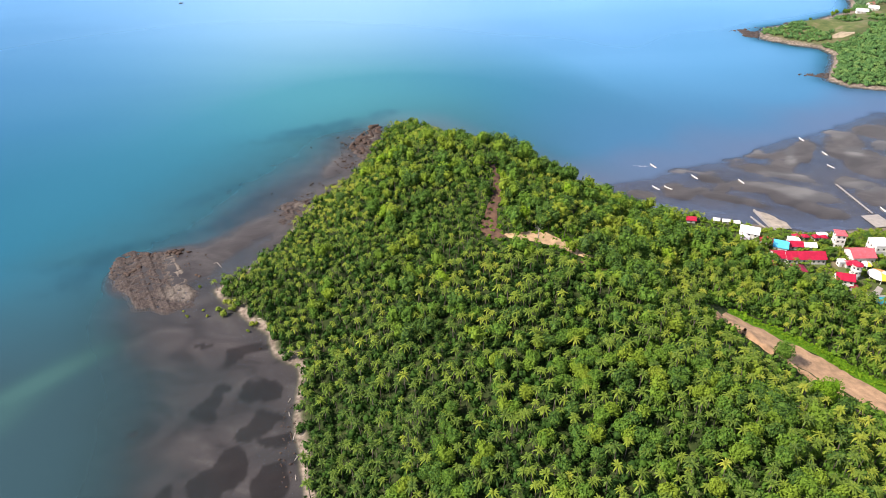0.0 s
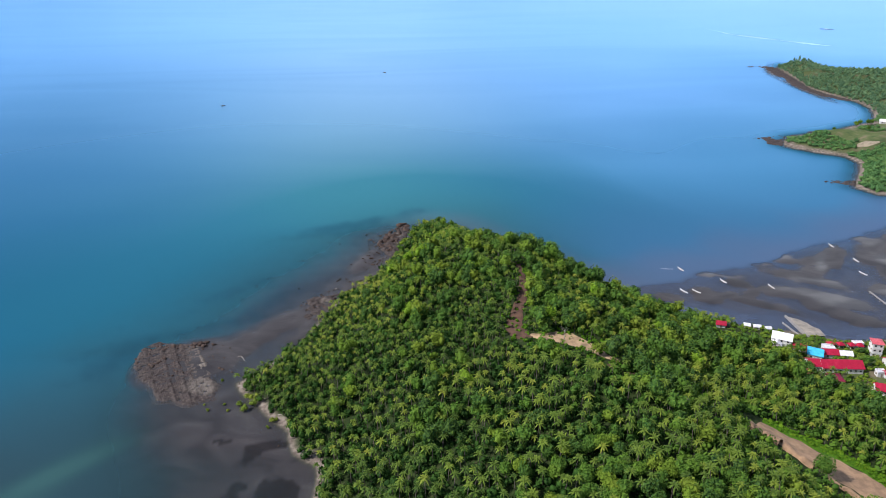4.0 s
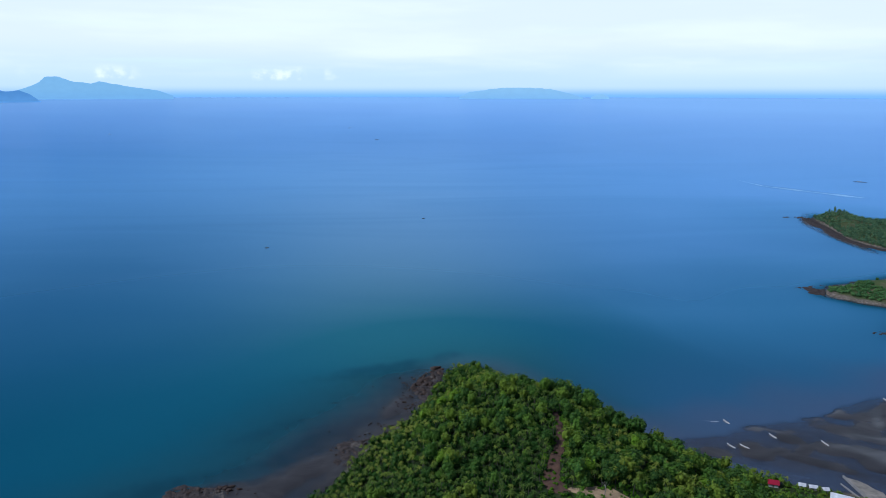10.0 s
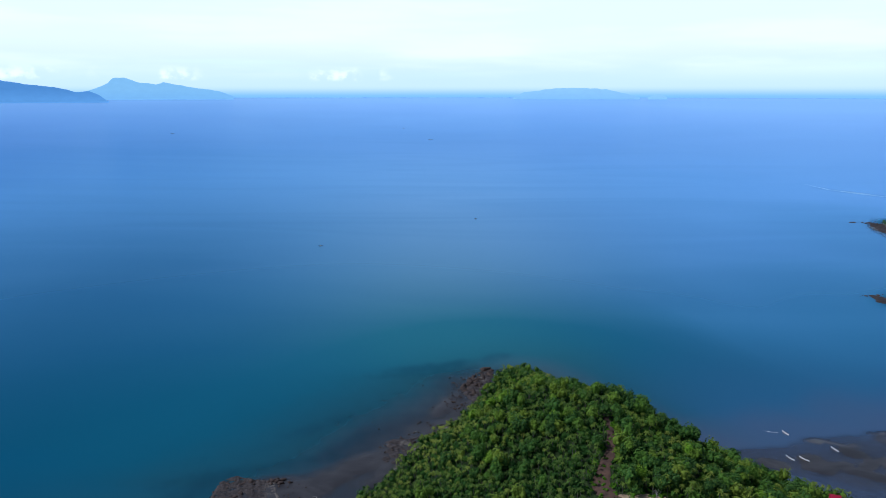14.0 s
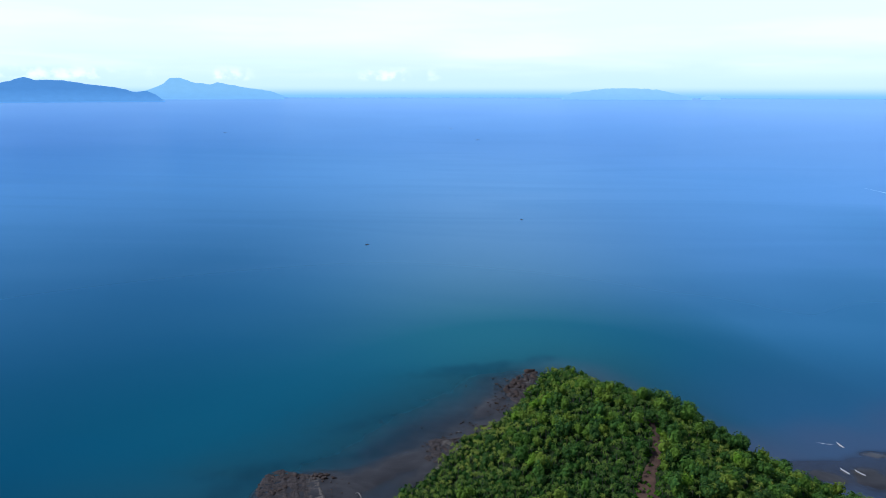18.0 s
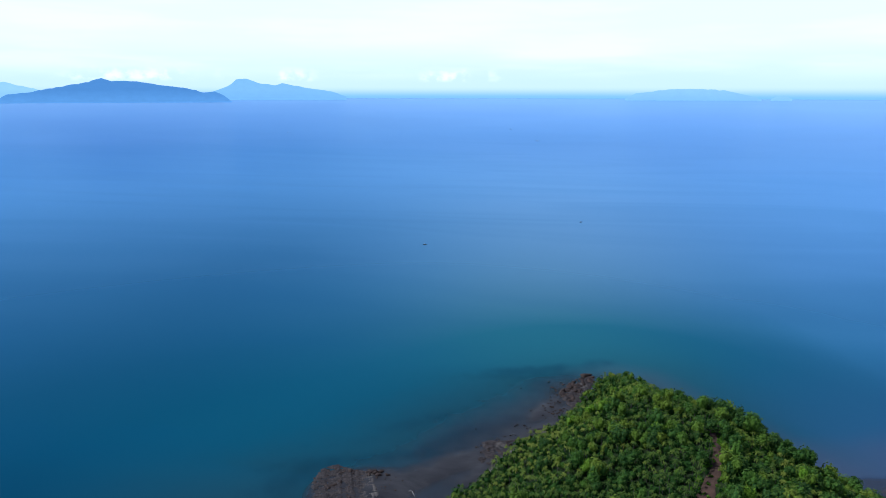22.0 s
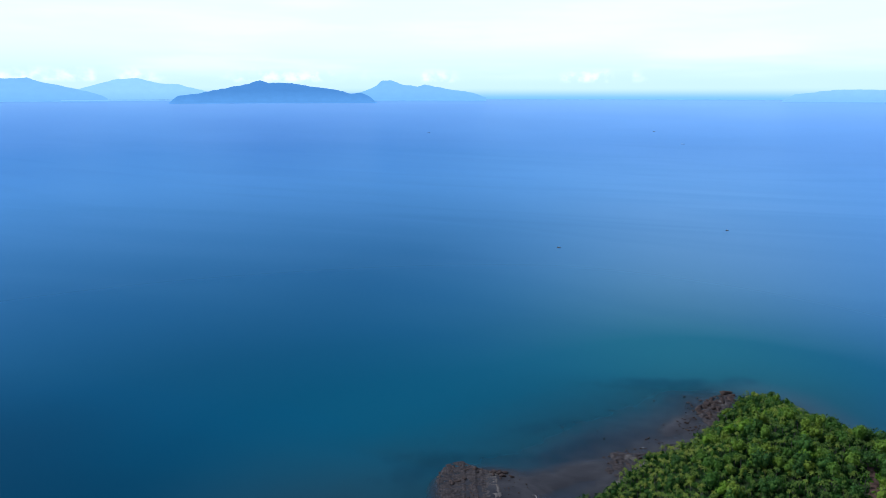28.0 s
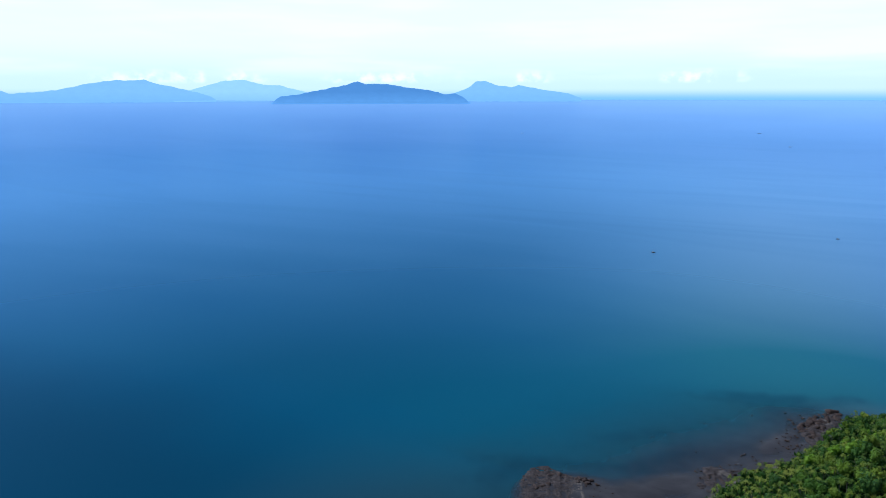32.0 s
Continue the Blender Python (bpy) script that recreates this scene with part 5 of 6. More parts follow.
for px, py in ((262, 349), (266, 347.5), (246.5, 341), (259, 317), (264, 314), (283, 326), (253, 303), (250, 307), (240, 346)):
    palm_thing(px, py, vr.uniform(4.5, 6.5), vr)

# ---- shore ----
strip("beach", [(275.2, 391, 0.9), (277.6, 386, 3.2), (279.5, 380, 5.4), (281.2, 372, 6.8), (282, 364, 6.4)], SAND, 0.75,
      "pale sand spit beside the sea wall", "sand spit")


def wall_run(name, line, height, thick, material, label, category):
    w = thing(name, pose(0, 0, 0), label, category)
    for (ax, ay, az), (bx, by, bz) in zip(line[:-1], line[1:]):
        n = max(1, int(math.hypot(bx - ax, by - ay) / 3))
        for k in range(n):
            t = (k + 0.5) / n
            one_box("block", (math.hypot(bx - ax, by - ay) / n - 0.03, thick, height), (ax + (bx - ax) * t, ay + (by - ay) * t, az + (bz - az) * t + height / 2 - 1.6),
                    material, w, bevel=0.05, rz=math.degrees(math.atan2(by - ay, bx - ax)))
    return w


wall_run("sea_wall", [(275, 392, 0.4), (274.5, 378, 0.7), (274, 362, 1.0)], 2.6, 0.9, CONCRETE, "pale concrete sea wall running out onto the flats", "sea wall")
wall_run("sea_wall", [(268.5, 384, 0.2), (269.5, 374, 0.5), (270, 366, 0.8)], 2.2, 0.6, CONCRETE, "low concrete groyne beside the sand spit", "sea wall")


def pier():
    p = thing("pier", pose(0, 0, 0), "long narrow pale concrete pier over the mud flats", "pier")
    a, b = Vector((354.3, 418)), Vector((352.2, 374))
    n = 22
    for k in range(n):
        c = a + (b - a) * ((k + 0.5) / n)
        one_box("slab", (1.5, 1.97, 0.22), (c.x, c.y, 1.3), CONCRETE, p, bevel=0.03)
        if k % 2 == 0:
            for s in (-1, 1):
                one_box("post", (0.25, 0.25, 3.0), (c.x + s * 0.6, c.y, -0.3), CONCRETE, p)
    for i in range(4):
        for j in range(3):
            one_box("slab", (3.2, 5.3, 0.3), (343.5 + 3.25 * i, 358.6 + 5.35 * j, 1.35), CONCRETE, p, bevel=0.03)
            one_box("post", (0.4, 0.4, 3.4), (343.5 + 3.25 * i, 358.6 + 5.35 * j, -0.5), CONCRETE, p)


pier()


def loft(bm, rings):
    rows = [[bm.verts.new(v) for v in r] for r in rings]
    for a, b in zip(rows[:-1], rows[1:]):
        for k in range(len(a) - 1):
            bm.faces.new((a[k], a[k + 1], b[k + 1], b[k]))
    bm.faces.new(rows[0][::-1])
    bm.faces.new(rows[-1])


def banca(hull_mat=WHITE, length=5.4, cabin=False, label="white outrigger fishing boat resting on the tidal flat", group="outrigger boats"):
    b = thing("outrigger_boat", pose(0, 0, 0), label, "boat", group)
    bm = bmesh.new()
    rings = []
    for t in np.linspace(-1, 1, 11):
        w = 0.45 * (1 - abs(t) ** 2.6) + 0.04
        keel, rim = 0.02 + 0.5 * abs(t) ** 3.5, 0.75 + 0.45 * abs(t) ** 3
        x = t * length / 2
        rings.append([(x, -w, rim), (x, -w * 0.75, (keel + rim) / 2 - 0.1), (x, 0, keel), (x, w * 0.75, (keel + rim) / 2 - 0.1), (x, w, rim),
                      (x, w * 0.7, rim - 0.06), (x, 0, rim - 0.35), (x, -w * 0.7, rim - 0.06), (x, -w, rim)])
    loft(bm, rings)
    part("hull", bm, hull_mat, b)
    for s in (-1, 1):
        v, f = tube([(0, 0, -length * 0.36), (0, 0, 0), (0, 0, length * 0.36)], [0.09, 0.1, 0.07], 6)
        v = np.stack([v[:, 2], v[:, 0] + s * length * 0.17, v[:, 1] + 0.2], -1)
        mesh_object("outrigger", v, f, WOOD, b, True)
    for t in (-0.5, -0.05, 0.4):
        one_box("crossbeam", (0.12, length * 0.36, 0.09), (t * length / 2, 0, 0.82), PALE_WOOD, b)
    one_box("bench", (0.35, 0.75, 0.07), (-0.25 * length, 0, 0.72), PALE_WOOD, b)
    if cabin:
        one_box("cabin", (length * 0.3, 0.9, 0.9), (-0.05 * length, 0, 1.2), WHITE, b, bevel=0.06)
        one_box("canopy", (length * 0.36, 1.2, 0.08), (-0.05 * length, 0, 1.75), hull_mat, b)
    return b


BOATS = [(234.2, 469.6, -76), (221.5, 434, -68), (230.2, 432.6, -60), (257.4, 446.6, -77), (288.2, 434, -83), (377, 499.3, -90),
         (379.3, 470.3, -90), (369.7, 447.5, -74), (364, 378.4, -92)]
first = banca(length=7.6)
for k, (bx, by, bt) in enumerate(BOATS):
    m = pose(bx, by, max(0.0, ground_z(bx, by)) - 0.05, 0, 0, bt)
    if k == 0:
        first.matrix_basis = m
    else:
        copy_thing(first, m)


def far_boat(x, y, length, turn, label):
    px, py, pz = (float(v) for v in warp(np.array(float(x)), np.array(float(y)), np.array(0.0)))
    s = math.hypot(px, py) / math.hypot(x, y)
    b = banca(DARK_HULL, length * s, True, label, "distant boats")
    b.matrix_basis = pose(px, py, pz - 0.05, 0, 0, turn)


far_boat(1215, 1827, 34, -28, "large dark outrigger ferry with a cabin, far out at sea")
for fx, fy, fl in ((-219.6, 1082.9, 7), (-371, 4660, 22), (30, 1330, 6), (-150, 3560, 24), (-1650, 4050, 22)):
    far_boat(fx, fy, fl, 20, "small dark fishing boat far out on the open sea")


def foam_line(line, wide, label, material=None):
    pts = []
    for a, b in zip(line[:-1], line[1:]):
        pts += [(a[0] + (b[0] - a[0]) * t / 12, a[1] + (b[1] - a[1]) * t / 12) for t in range(12)]
    v = []
    for k, (x, y) in enumerate(pts):
        w = wide * (0.15 + 0.85 * value_noise(np.array([k * 0.31]), np.array([2.0]), 8)[0]) * math.sin(math.pi * (k + 0.5) / len(pts))
        c = math.hypot(x, y)
        for s in (-1, 1):
            q = warp(np.array(x + x / c * w * s), np.array(y + y / c * w * s), np.array(0.12))
            v.append([float(p) for p in q])
    f = [(2 * k, 2 * k + 1, 2 * k + 3, 2 * k + 2) for k in range(len(pts) - 1)]
    return tagged(mesh_object("foam_line", v, np.array(f)[:, ::-1], material or FOAM), label, "foam", kind="structure")


foam_line([(905, 1878), (915, 1760), (985, 1640), (1060, 1520), (1140, 1440)], 13, "thin pale drift line of foam curving across the water", DRIFT)
foam_line([(219, 474), (225, 471.5), (231, 471)], 0.5, "thin white ripple beside a moored boat")


# rocks
def boulder_mesh(rng, level=ICO2):
    v = level[0].copy()
    v *= 1 + rng.uniform(-0.22, 0.22, (len(v), 1))
    for _ in range(7):
        n = rng.normal(size=3)
        n /= np.linalg.norm(n)
        cut = rng.uniform(0.5, 0.8)
        over = np.maximum(v @ n - cut, 0)
        v -= over[:, None] * n
    return v * np.array([1, rng.uniform(0.65, 1), rng.uniform(0.5, 0.85)]), level[1]


rr = np.random.default_rng(5)
BOULDERS = [boulder_mesh(rr) for _ in range(6)]
BOULDER_DATA = []
for bv, bf in BOULDERS:
    ob = mesh_object("boulder", bv, bf, ROCK)
    BOULDER_DATA.append(ob.data)
    bpy.data.objects.remove(ob)


def boulder(x, y, size, label="dark weathered boulder on the rocky shore"):
    k = int(rr.integers(0, 6))
    ob = new("boulder", BOULDER_DATA[k])
    z = max(-0.3, ground_z(x, y))
    ob.matrix_basis = pose(x, y, z + size * 0.12, rr.uniform(-20, 20), rr.uniform(-20, 20), rr.uniform(0, 360)) @ Matrix.Diagonal(
        (size, size * rr.uniform(0.7, 1.0), size * rr.uniform(0.55, 1.1), 1))
    return tagged(ob, label, "rock", "shore boulders")


SMALL_ROCKS = []


def boulders_round(x, y, rx, ry, n, lo, hi, single=True):
    for _ in range(n):
        a, r = rr.uniform(0, 6.28), math.sqrt(rr.uniform(0, 1))
        if not single:
            px, py = x + rx * r * math.cos(a), y + ry * r * math.sin(a)
            s = lo + (hi - lo) * rr.uniform(0, 1) ** 2.5
            SMALL_ROCKS.append((px, py, max(-0.3, ground_z(px, py)) + s * 0.12, s, rr.uniform(0, 6.28)))
            continue
        boulder(x + rx * r * math.cos(a), y + ry * r * math.sin(a), lo + (hi - lo) * rr.uniform(0, 1) ** 2.5)


boulders_round(24, 575, 6, 8, 30, 1.4, 5.6)      # the stack off the point
boulders_round(11, 546, 8, 17, 54, 1.0, 3.8)
boulders_round(2, 548, 9, 14, 22, 0.6, 2.2)
boulders_round(16, 560, 7, 14, 26, 1.2, 4.2)
boulders_round(-4, 508, 9, 16, 22, 0.7, 2.2)
boulders_round(-26, 470, 12, 14, 22, 0.6, 1.8)
boulders_round(-42, 446, 14, 9, 14, 0.7, 2.0)
boulders_round(-141, 388, 10, 14, 40, 0.8, 2.6)   # outer edge of the platform
boulders_round(-122, 397, 18, 4, 36, 1.0, 3.0)
boulders_round(-58, 300, 12, 16, 8, 0.4, 0.9)
for bx, by, bs in ((-58, 470, 1.0), (-20, 507, 1.2), (-30, 548, 1.0), (-64, 480, 0.8), (-8, 565, 1.4), (2, 566, 1.2), (-2, 550, 1.6)):
    boulder(bx, by, bs)
for cx, cy, w, d, n, s in ((492, 822, 14, 8, 22, 2.6), (520, 828, 20, 5, 12, 2.4), (478, 655, 10, 5, 16, 2.2), (756, 1300, 14, 14, 22, 3.4),
                           (731, 1312, 6, 3, 5, 2.2), (552, 690, 8, 22, 14, 1.6)):
    boulders_round(cx, cy, w, d, n, 0.8, s, False)
boulders_round(-37, 226, 4, 26, 60, 0.3, 0.9, False)
boulders_round(-116, 372, 30, 28, 60, 0.4, 1.2, False)
boulders_round(-40, 446, 16, 14, 40, 0.4, 1.2, False)
boulders_round(4, 535, 12, 34, 60, 0.4, 1.2, False)
scatter("shore_stones", BOULDERS[:3], SMALL_ROCKS, ROCK, "small dark stones scattered along the rocky shores", "stones")


def platform_material():
    m = Mat("bedded_rock", 0.8, spec=0.3)
    line = m.node("ShaderNodeTexNoise", Scale=0.8, Detail=7.0, Roughness=0.7)
    line.noise_dimensions = "2D"
    both = m.node("ShaderNodeCombineXYZ")
    m.link(m.attr("across"), both.inputs[0])
    m.link(m.math("MULTIPLY", m.attr("along"), 0.07), both.inputs[1])
    m.link(both.outputs[0], line.inputs["Vector"])
    grain = m.noise(0.7, 8, 0.7)
    mixed = m.math("ADD", m.math("MULTIPLY", line.outputs[0], 0.6), m.math("MULTIPLY", grain, 0.4))
    soft = m.math("ADD", m.math("MULTIPLY", line.outputs[0], 0.22), m.math("MULTIPLY", grain, 0.78))
    a = m.ramp(soft, [(0.36, (0.0190, 0.0140, 0.0130)), (0.46, (0.0420, 0.0310, 0.0270)), (0.56, (0.0660, 0.0490, 0.0410)), (0.66, (0.1080, 0.0850, 0.0700))])
    b = m.ramp(mixed, [(0.36, (0.0640, 0.0500, 0.0420)), (0.5, (0.1150, 0.0950, 0.0780)), (0.62, (0.1700, 0.1440, 0.1180))])
    c = m.mix(m.attr("pale"), a, b)
    m.colour(m.mix(m.span(m.noise(0.13, 5, 0.6), 0.5, 0.7, 0, 0.6), c, (0.0132, 0.0097, 0.0090)))
    m.bump(mixed, 1.0, 0.6)
    return m.m


BEDDED = platform_material()


def rock_platform(outline, strike, high, pale, label, seed, bed=5.0, cell=0.8, rough=1.0):
    """One shelf of bedded rock: tilted beds that step across the strike, joints, and a broken rim that dips under the water."""
    o = np.array(outline, float)
    lo, hi = o.min(0) - 7, o.max(0) + 7
    nx, ny = int((hi[0] - lo[0]) / cell), int((hi[1] - lo[1]) / cell)
    x, y = np.meshgrid(np.linspace(lo[0], hi[0], nx), np.linspace(lo[1], hi[1], ny))
    e, _ = to_lines(x, y, outline, True)
    e = np.where(inside(x, y, outline), e, -e) + (fbm(x, y, 9, seed, 4) - 0.5) * 11 * rough
    c, s = math.cos(radians(strike)), math.sin(radians(strike))
    across = -(x * s) + y * c + (fbm(x, y, 16, seed + 3) - 0.5) * 3 * rough
    along = x * c + y * s + (fbm(x, y, 12, seed + 4) - 0.5) * 9 * rough
    lay = across / bed
    k = np.floor(lay)
    saw = lay - k
    tall = lattice(k.astype(np.int64), k.astype(np.int64) * 0, seed)
    joint = smooth(0.14, 0.03, np.abs(along / 9 + tall * 3 - np.round(along / 9 + tall * 3)))
    z = high * (0.35 + 0.75 * tall * (0.35 + 0.65 * smooth(0, 0.12, saw) * (1 - 0.55 * saw))) - 1.1 * joint * rough
    z = z + (fbm(x, y, 3.4, seed + 7) - 0.5) * 1.3 * rough + (fbm(x, y, 14, seed + 8) - 0.5) * 1.2 * rough
    z = np.where(e > 0, z, 0) * smooth(0, 2.5, e) - 1.6 * smooth(1.2, -5, e)
    light = 0
    for px, py, rx, ry, turn in pale:
        light = light + blob(x, y, px, py, rx, ry, turn)
    light = smooth(0.2, 0.75, light + (fbm(x, y, 5, seed + 2) - 0.5) * 0.4)
    f = np.array([(r * nx + j, r * nx + j + 1, (r + 1) * nx + j + 1, (r + 1) * nx + j) for r in range(ny - 1) for j in range(nx - 1)])
    f = f[(e.ravel()[f] > -5).any(1)]
    used, back = np.unique(f, return_inverse=True)
    v = np.stack([x, y, z], -1).reshape(-1, 3)[used]
    ob = mesh_object("rock_platform", v, back.reshape(-1, 4), BEDDED, attrs={"pale": np.broadcast_to(light, x.shape).ravel()[used], "across": across.ravel()[used], "along": along.ravel()[used]})
    return tagged(ob, label, "rock", "rock platforms")


rock_platform([(-148, 375), (-150, 396), (-141, 405), (-128, 399), (-117, 399), (-113, 396), (-106, 378), (-98.5, 360), (-93, 352), (-94, 336), (-110, 334),
               (-126, 340), (-136, 353)], 111, 0.9, ((-110, 377, 23, 6.5, 111), (-105, 350, 11, 6, 150)),
              "broad brown shelf of bedded rock with pale grooved layers", 3, 2.4, 0.7, 0.6)
rock_platform([(-54, 424), (-49, 450), (-34, 457), (-24, 462), (-28, 441), (-40, 420)], 40, 1.0, ((-37, 448, 4, 5, 0),), "flat brown rock shelf with a pale outcrop below the trees", 14, 3.5)
rock_platform([(10, 512), (3, 537), (14, 564), (23, 582), (31, 581), (25, 548), (17, 515)], 70, 1.5, ((20, 560, 4, 5, 0),), "broken reddish-brown rock spur at the tip of the headland", 17, 3.0)
rock_platform([(-18, 474), (-8, 486), (2, 488), (-4, 476)], 40, 0.8, (), "low dark rock ledge at the foot of the slope", 19, 3.0)
rock_platform([(485, 790), (493, 827), (505, 815), (516, 815), (506, 800), (499, 786)], 60, 1.8, (), "dark jagged reef at the tip of the grassy headland", 23, 4.0, 1.4)
rock_platform([(474, 657), (482, 648), (494, 641), (502, 652)], -30, 1.5, (), "dark low reef off the wooded shore across the bay", 25, 4.0, 1.4)
rock_platform([(757, 1300), (746, 1268), (735, 1236), (732, 1188), (713, 1130), (711, 1095), (715, 1050), (726, 1018), (741, 1004), (731, 1060), (729, 1110), (752, 1190),
               (764, 1240), (776, 1292)], 80, 1.6, (), "wide dark brown rock shelf below the woods of the far headland", 41, 5.0, 2.0)
rock_platform([(563, 845), (600, 852), (604, 846), (570, 838)], 10, 1.4, (), "thin dark reef behind the grassy headland", 27, 4.0, 1.4)
rock_platform([(752, 1306), (760, 1312), (770, 1306), (763, 1296)], 20, 2.0, (), "dark rocks at the tip of the far headland", 29, 5.0, 2.0)
rock_platform([(724, 1310), (732, 1316), (737, 1312), (728, 1306)], 20, 1.2, (), "small dark rock islet off the far headland", 30, 5.0, 2.0)


def mangrove(x, y, size):
    e = thing("mangrove_bush", pose(x, y, ground_z(x, y) - 0.1), "low rounded yellow-green mangrove bush on the mud", "bush", "mangrove bushes")
    trunk = tri_cat(*[tube([(0.5 * size * math.cos(a), 0.5 * size * math.sin(a), 0), (0, 0, 0.6 * size)], [0.06, 0.05], 4) for a in (0, 1.6, 3.1, 4.7)])
    mesh_object("stem", *trunk, BARK, e)
    crown = leafy_crown(vr, 4, 130, 0.34, 1.5 * size, 1.7 * size, 0.25)
    mesh_object("crown", *crown, PALM, e, attrs={"tint": np.full(len(crown[0]), 0.5), "own": np.full(len(crown[0]), 0.4)})


for mx, my, ms in ((-78.5, 330.5, 1.9), (-75, 326, 2.3), (-71, 329, 2.4), (-71.5, 334, 2.3), (-76, 336, 1.8), (-50.5, 309, 2.5), (-59, 314, 1.5),
                   (-61.5, 309, 0.8), (-57, 315, 0.9), (-85, 326, 0.7), (-96, 328, 0.7), (-88, 332, 0.6), (-92.6, 356, 0.8), (-99, 333, 0.5)):
    mangrove(mx, my, ms)


def log(x, y, length, turn, thick=0.25):
    e = thing("driftwood_log", pose(x, y, ground_z(x, y) + thick * 0.7, 0, 0, turn), "bleached driftwood trunk lying on the beach", "driftwood", "driftwood")
    v, f = tube([(0, 0, 0), (0.1, 0.05, length * 0.4), (-0.1, 0, length * 0.75), (0.15, 0.1, length)], [thick, thick * 0.9, thick * 0.7, thick * 0.3], 7)
    mesh_object("trunk", np.stack([v[:, 2], v[:, 0], v[:, 1]], -1), f, PALE_WOOD, e, True)
    v, f = tube([(0, 0, 0), (0.5, 0.3, 0.7)], [thick * 0.4, thick * 0.15], 5)
    mesh_object("branch", np.stack([v[:, 2] + length * 0.6, v[:, 0], v[:, 1]], -1), f, PALE_WOOD, e, True)


for lx, ly, ll, lt in ((-86, 381, 7, -62), (-88, 380, 2, 30), (-60, 317, 6, -22), (-57, 318.5, 5, -10), (-78, 350, 4, 5), (-83, 349, 5, 12), (-38, 252, 3, 70),
                       (-37, 243, 3, 100), (-35, 228, 4, 80), (-34, 216, 3, 60), (-33, 205, 3, 95), (-32, 465, 3, 40)):
    log(lx, ly, ll, lt)


def bare_tree(x, y, h):
    e = thing("dead_tree", pose(x, y, ground_z(x, y)), "pale leafless dead tree with forked branches", "tree")
    mesh_object("trunk", *tube([(0, 0, 0), (0.2, 0.1, h * 0.5), (0.1, 0.3, h * 0.8)], [0.28, 0.2, 0.12], 6), PALE_WOOD, e, True)
    for k in range(9):
        a, z = vr.uniform(0, 6.28), h * vr.uniform(0.45, 0.8)
        r = vr.uniform(1.2, 2.6)
        mesh_object("branch", *tube([(0.15, 0.15, z), (r * 0.6 * math.cos(a), r * 0.6 * math.sin(a), z + 1.2), (r * math.cos(a), r * math.sin(a), z + 2.6)], [0.1, 0.06, 0.03], 4), PALE_WOOD, e, True)


bare_tree(184, 196, 11)
bare_tree(96, 309, 7)

# ---- the headlands across the bay ----


def headland_woods():
    rng = np.random.default_rng(21)
    gx, gy = np.meshgrid(np.arange(690, 1150, 5.2), np.arange(900, 1330, 5.2))
    x, y = (gx + rng.uniform(-3, 3, gx.shape)).ravel(), (gy + rng.uniform(-3, 3, gx.shape)).ravel()
    z, d, *_ = terrain(x, y)
    az = np.degrees(np.arctan2(-x, y))
    keep = (d > 3) & (d < 230) & (az > -46) & (z > 0.8) & (blob(x, y, 790, 985, 40, 14, 20) < 0.4)
    pl = np.stack([x, y, z - 0.3, rng.uniform(0.6, 1.15, len(x)), rng.uniform(0, 6.28, len(x))], -1)
    palmy = fbm(x, y, 60, 71) > 0.70
    crowns = [leafy_crown(rng, 2, 40, 0.95, rng.uniform(3.0, 4.4), rng.uniform(4.5, 6.5), 0.8) for _ in range(6)]
    palms = [palm_mesh(rng, 12, 4, rng.uniform(8, 11))[1] for _ in range(5)]
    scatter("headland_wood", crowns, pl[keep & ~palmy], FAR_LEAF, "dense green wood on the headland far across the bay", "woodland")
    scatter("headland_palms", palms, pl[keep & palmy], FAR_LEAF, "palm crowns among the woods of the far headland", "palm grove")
    # scrub and trees of the nearer headland, thick along its front edge and on the shoulder above the beach
    gx, gy = np.meshgrid(np.arange(480, 740, 4.0), np.arange(560, 920, 4.0))
    x, y = (gx + rng.uniform(-1.6, 1.6, gx.shape)).ravel(), (gy + rng.uniform(-1.6, 1.6, gx.shape)).ravel()
    z, d, _, _, grass = terrain(x, y)
    az = np.degrees(np.arctan2(-x, y))
    ragged = (fbm(x, y, 16, 91) - 0.5)
    front = blob(x, y, 538, 780, 36, 13, -46) + ragged * 0.3 > 0.3
    shoulder = (y + 0.42 * (x - 560) + ragged * 26 < 735)
    island_of_trees = (fbm(x, y, 26, 94) > 0.60) & (x > 560)
    keep = (d > 4.5) & (az > -47) & (front | shoulder | island_of_trees | (grass < 0.3)) & ((np.hypot(x - 580, y - 747) > 15) | (x > 595))
    size = np.where(front & ~shoulder, rng.uniform(0.7, 1.0, len(x)), rng.uniform(0.7, 1.15, len(x)))
    pl = np.stack([x, y, z - 0.3, size, rng.uniform(0, 6.28, len(x))], -1)[keep]
    scrub = [leafy_crown(rng, 3, 40, 1.0, rng.uniform(2.6, 3.8), rng.uniform(3.5, 5.5), 0.2) for _ in range(6)]
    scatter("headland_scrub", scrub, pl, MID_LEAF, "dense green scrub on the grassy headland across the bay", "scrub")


headland_woods()
rh = np.random.default_rng(3)


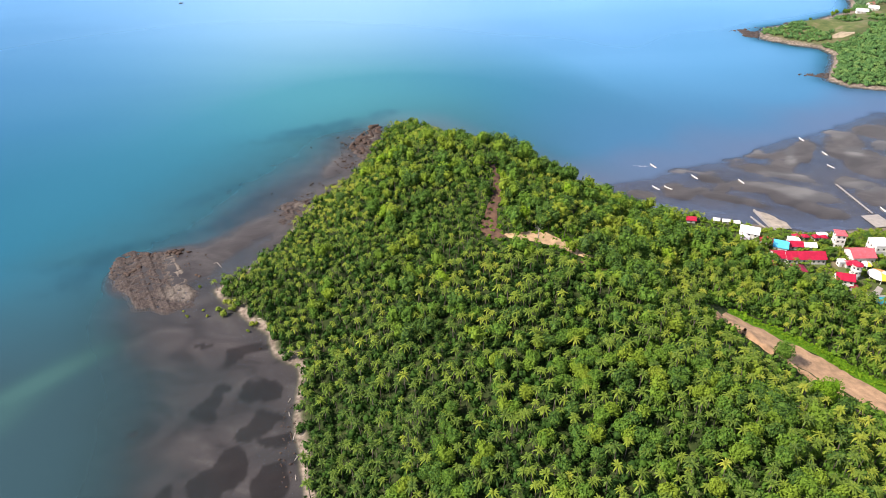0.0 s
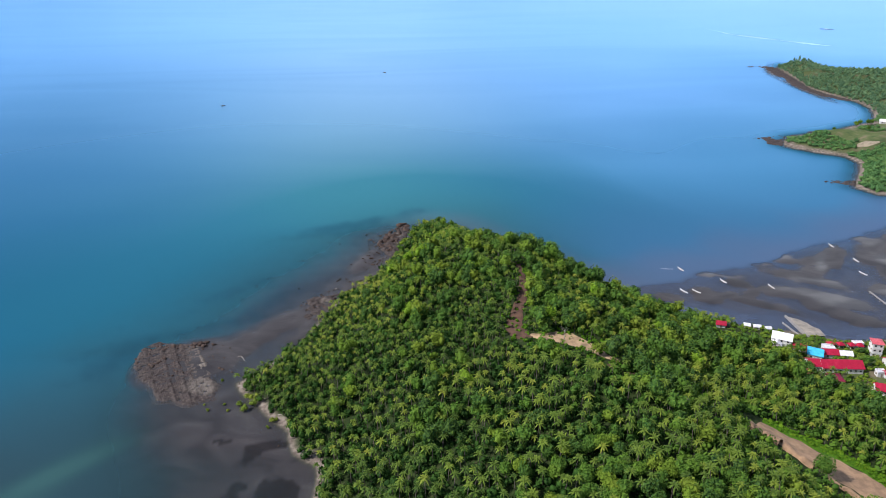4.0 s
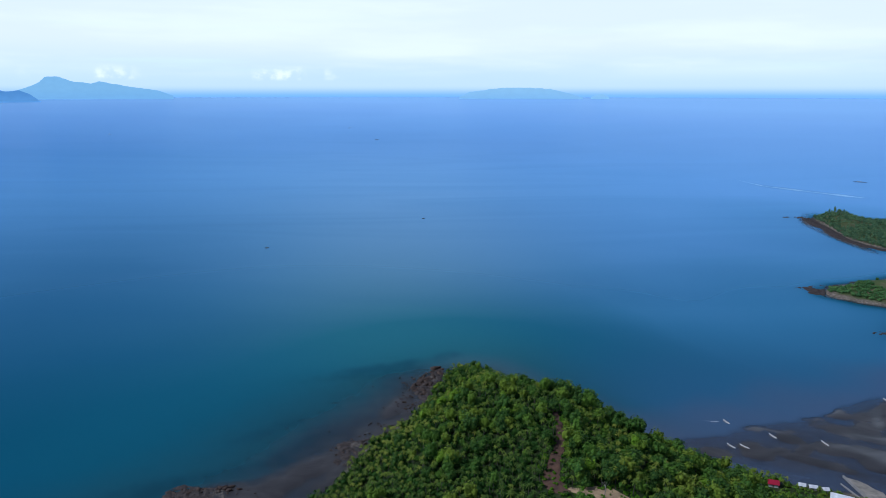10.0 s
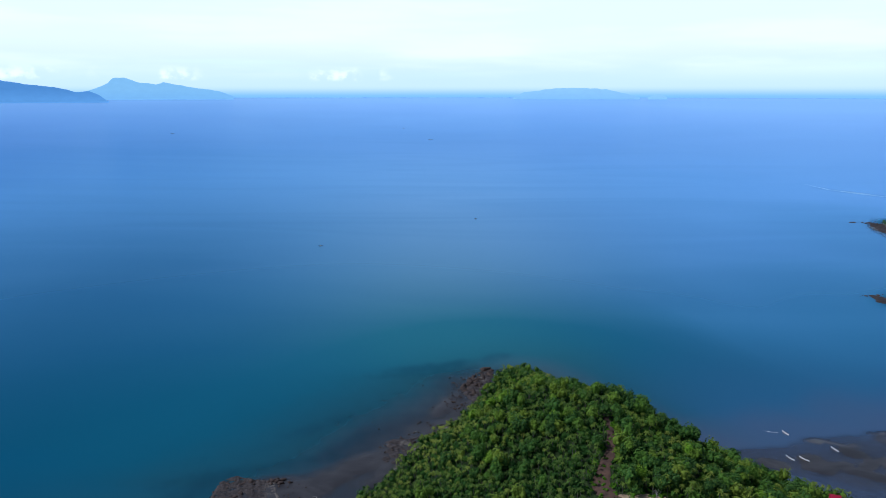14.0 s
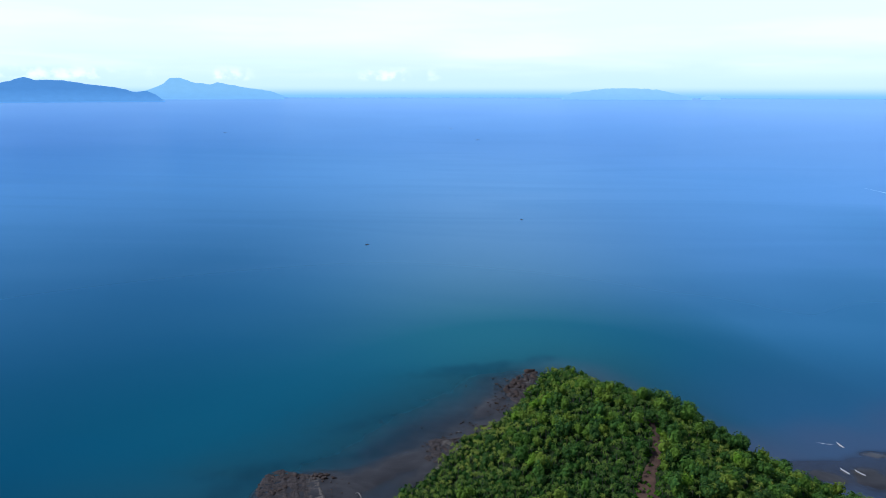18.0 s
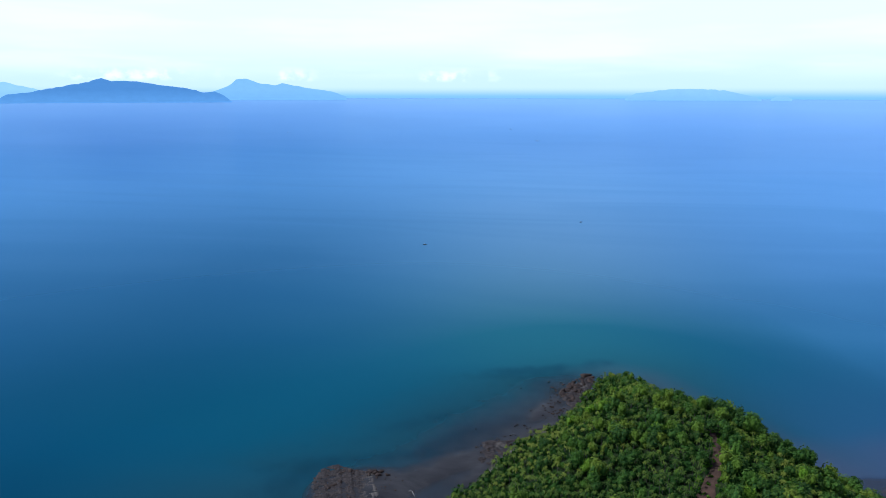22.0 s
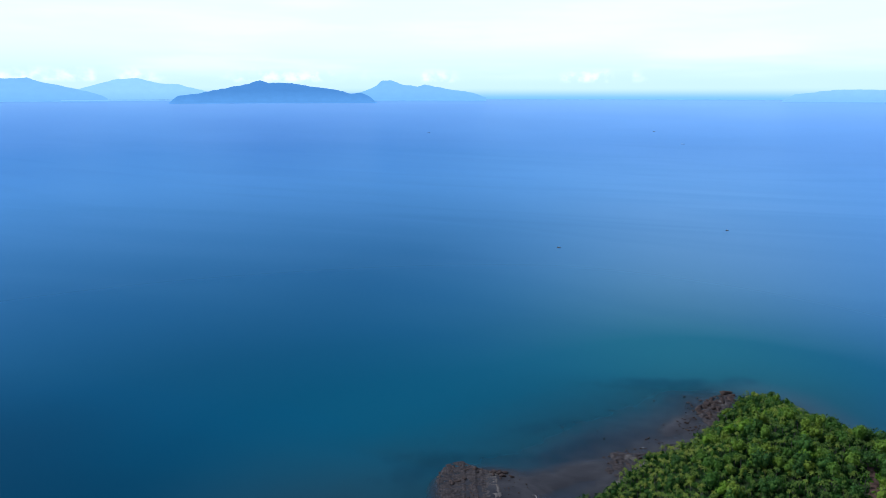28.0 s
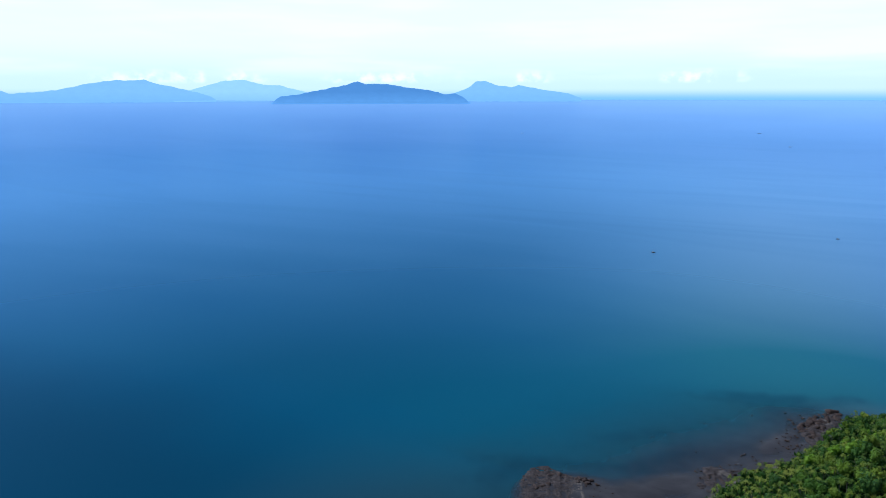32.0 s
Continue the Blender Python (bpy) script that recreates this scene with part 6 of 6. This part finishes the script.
def lone_tree(x, y, s, label="single dark green tree on the grassy headland"):
    e = thing("broadleaf_tree", pose(x, y, ground_z(x, y) - 0.1), label, "tree", "headland trees")
    mesh_object("trunk", *tube([(0, 0, 0), (0.1, 0.1, 2.5 * s), (0.2, 0, 4.5 * s)], [0.3, 0.22, 0.12], 6), BARK, e, True)
    crown = leafy_crown(rh, 5, 160, 0.7, 3.0 * s, 4.6 * s, 2.2 * s)
    mesh_object("crown", *crown, BROAD, e, attrs={"tint": np.full(len(crown[0]), 0.1), "own": np.full(len(crown[0]), 0.74)})


for tx, ty, ts in ((600, 842, 0.8), (640, 856, 1.2), (648, 860, 1.3), (660, 862, 1.4), (668, 866, 1.2), (610, 795, 1.1), (700, 790, 1.2), (668, 815, 1.1)):
    lone_tree(tx, ty, ts)
for hx, hy, ht, hw, hr in ((690, 868, -20, 14, WHITE_ROOF), (712, 876, -30, 12, WHITE_ROOF), (724, 898, 15, 9, BROWN_ROOF), (748, 925, -20, 9, WHITE_ROOF)):
    house(hx, hy, ht, hw, 7, 1, WHITE, hr, "low white house on the headland across the bay", "gable", 2.4, 3.4, 3.6)
strip("track", [(569, 752, 3), (578, 748, 7), (588, 741, 4)], SAND_GREY, 0.25, "bare patch of pale earth on the grassy headland", "bare ground")


# ---- single trees beside the road ----


def road_tree(x, y, wide, tall, material, label):
    e = thing("broadleaf_tree", pose(x, y, ground_z(x, y) - 0.2), label, "tree", "roadside trees")
    mesh_object("trunk", *tube([(0, 0, 0), (0.1, 0.1, tall * 0.4), (0.2, 0, tall * 0.8)], [0.4, 0.3, 0.15], 7), BARK, e, True, "short brown trunk")
    crown = leafy_crown(vr, 9, 1100, 0.5, wide, tall, 2.0)
    mesh_object("crown", *crown, material, e, attrs={"tint": np.full(len(crown[0]), 0.1), "own": np.full(len(crown[0]), 0.74)})


road_tree(197, 230, 5.6, 9, BROAD, "round dark green tree leaning over the dirt road")
road_tree(200, 201, 7.0, 10, VERGE, "spreading bright green tree beside the dirt road")
road_tree(192, 196, 5.0, 9, VERGE, "bright green tree below the road bank")
road_tree(150, 172, 9.0, 11, BROAD, "large dense tree with fine dark green foliage")
road_tree(165, 168, 8.0, 11, BROAD, "large dense tree with fine dark green foliage")
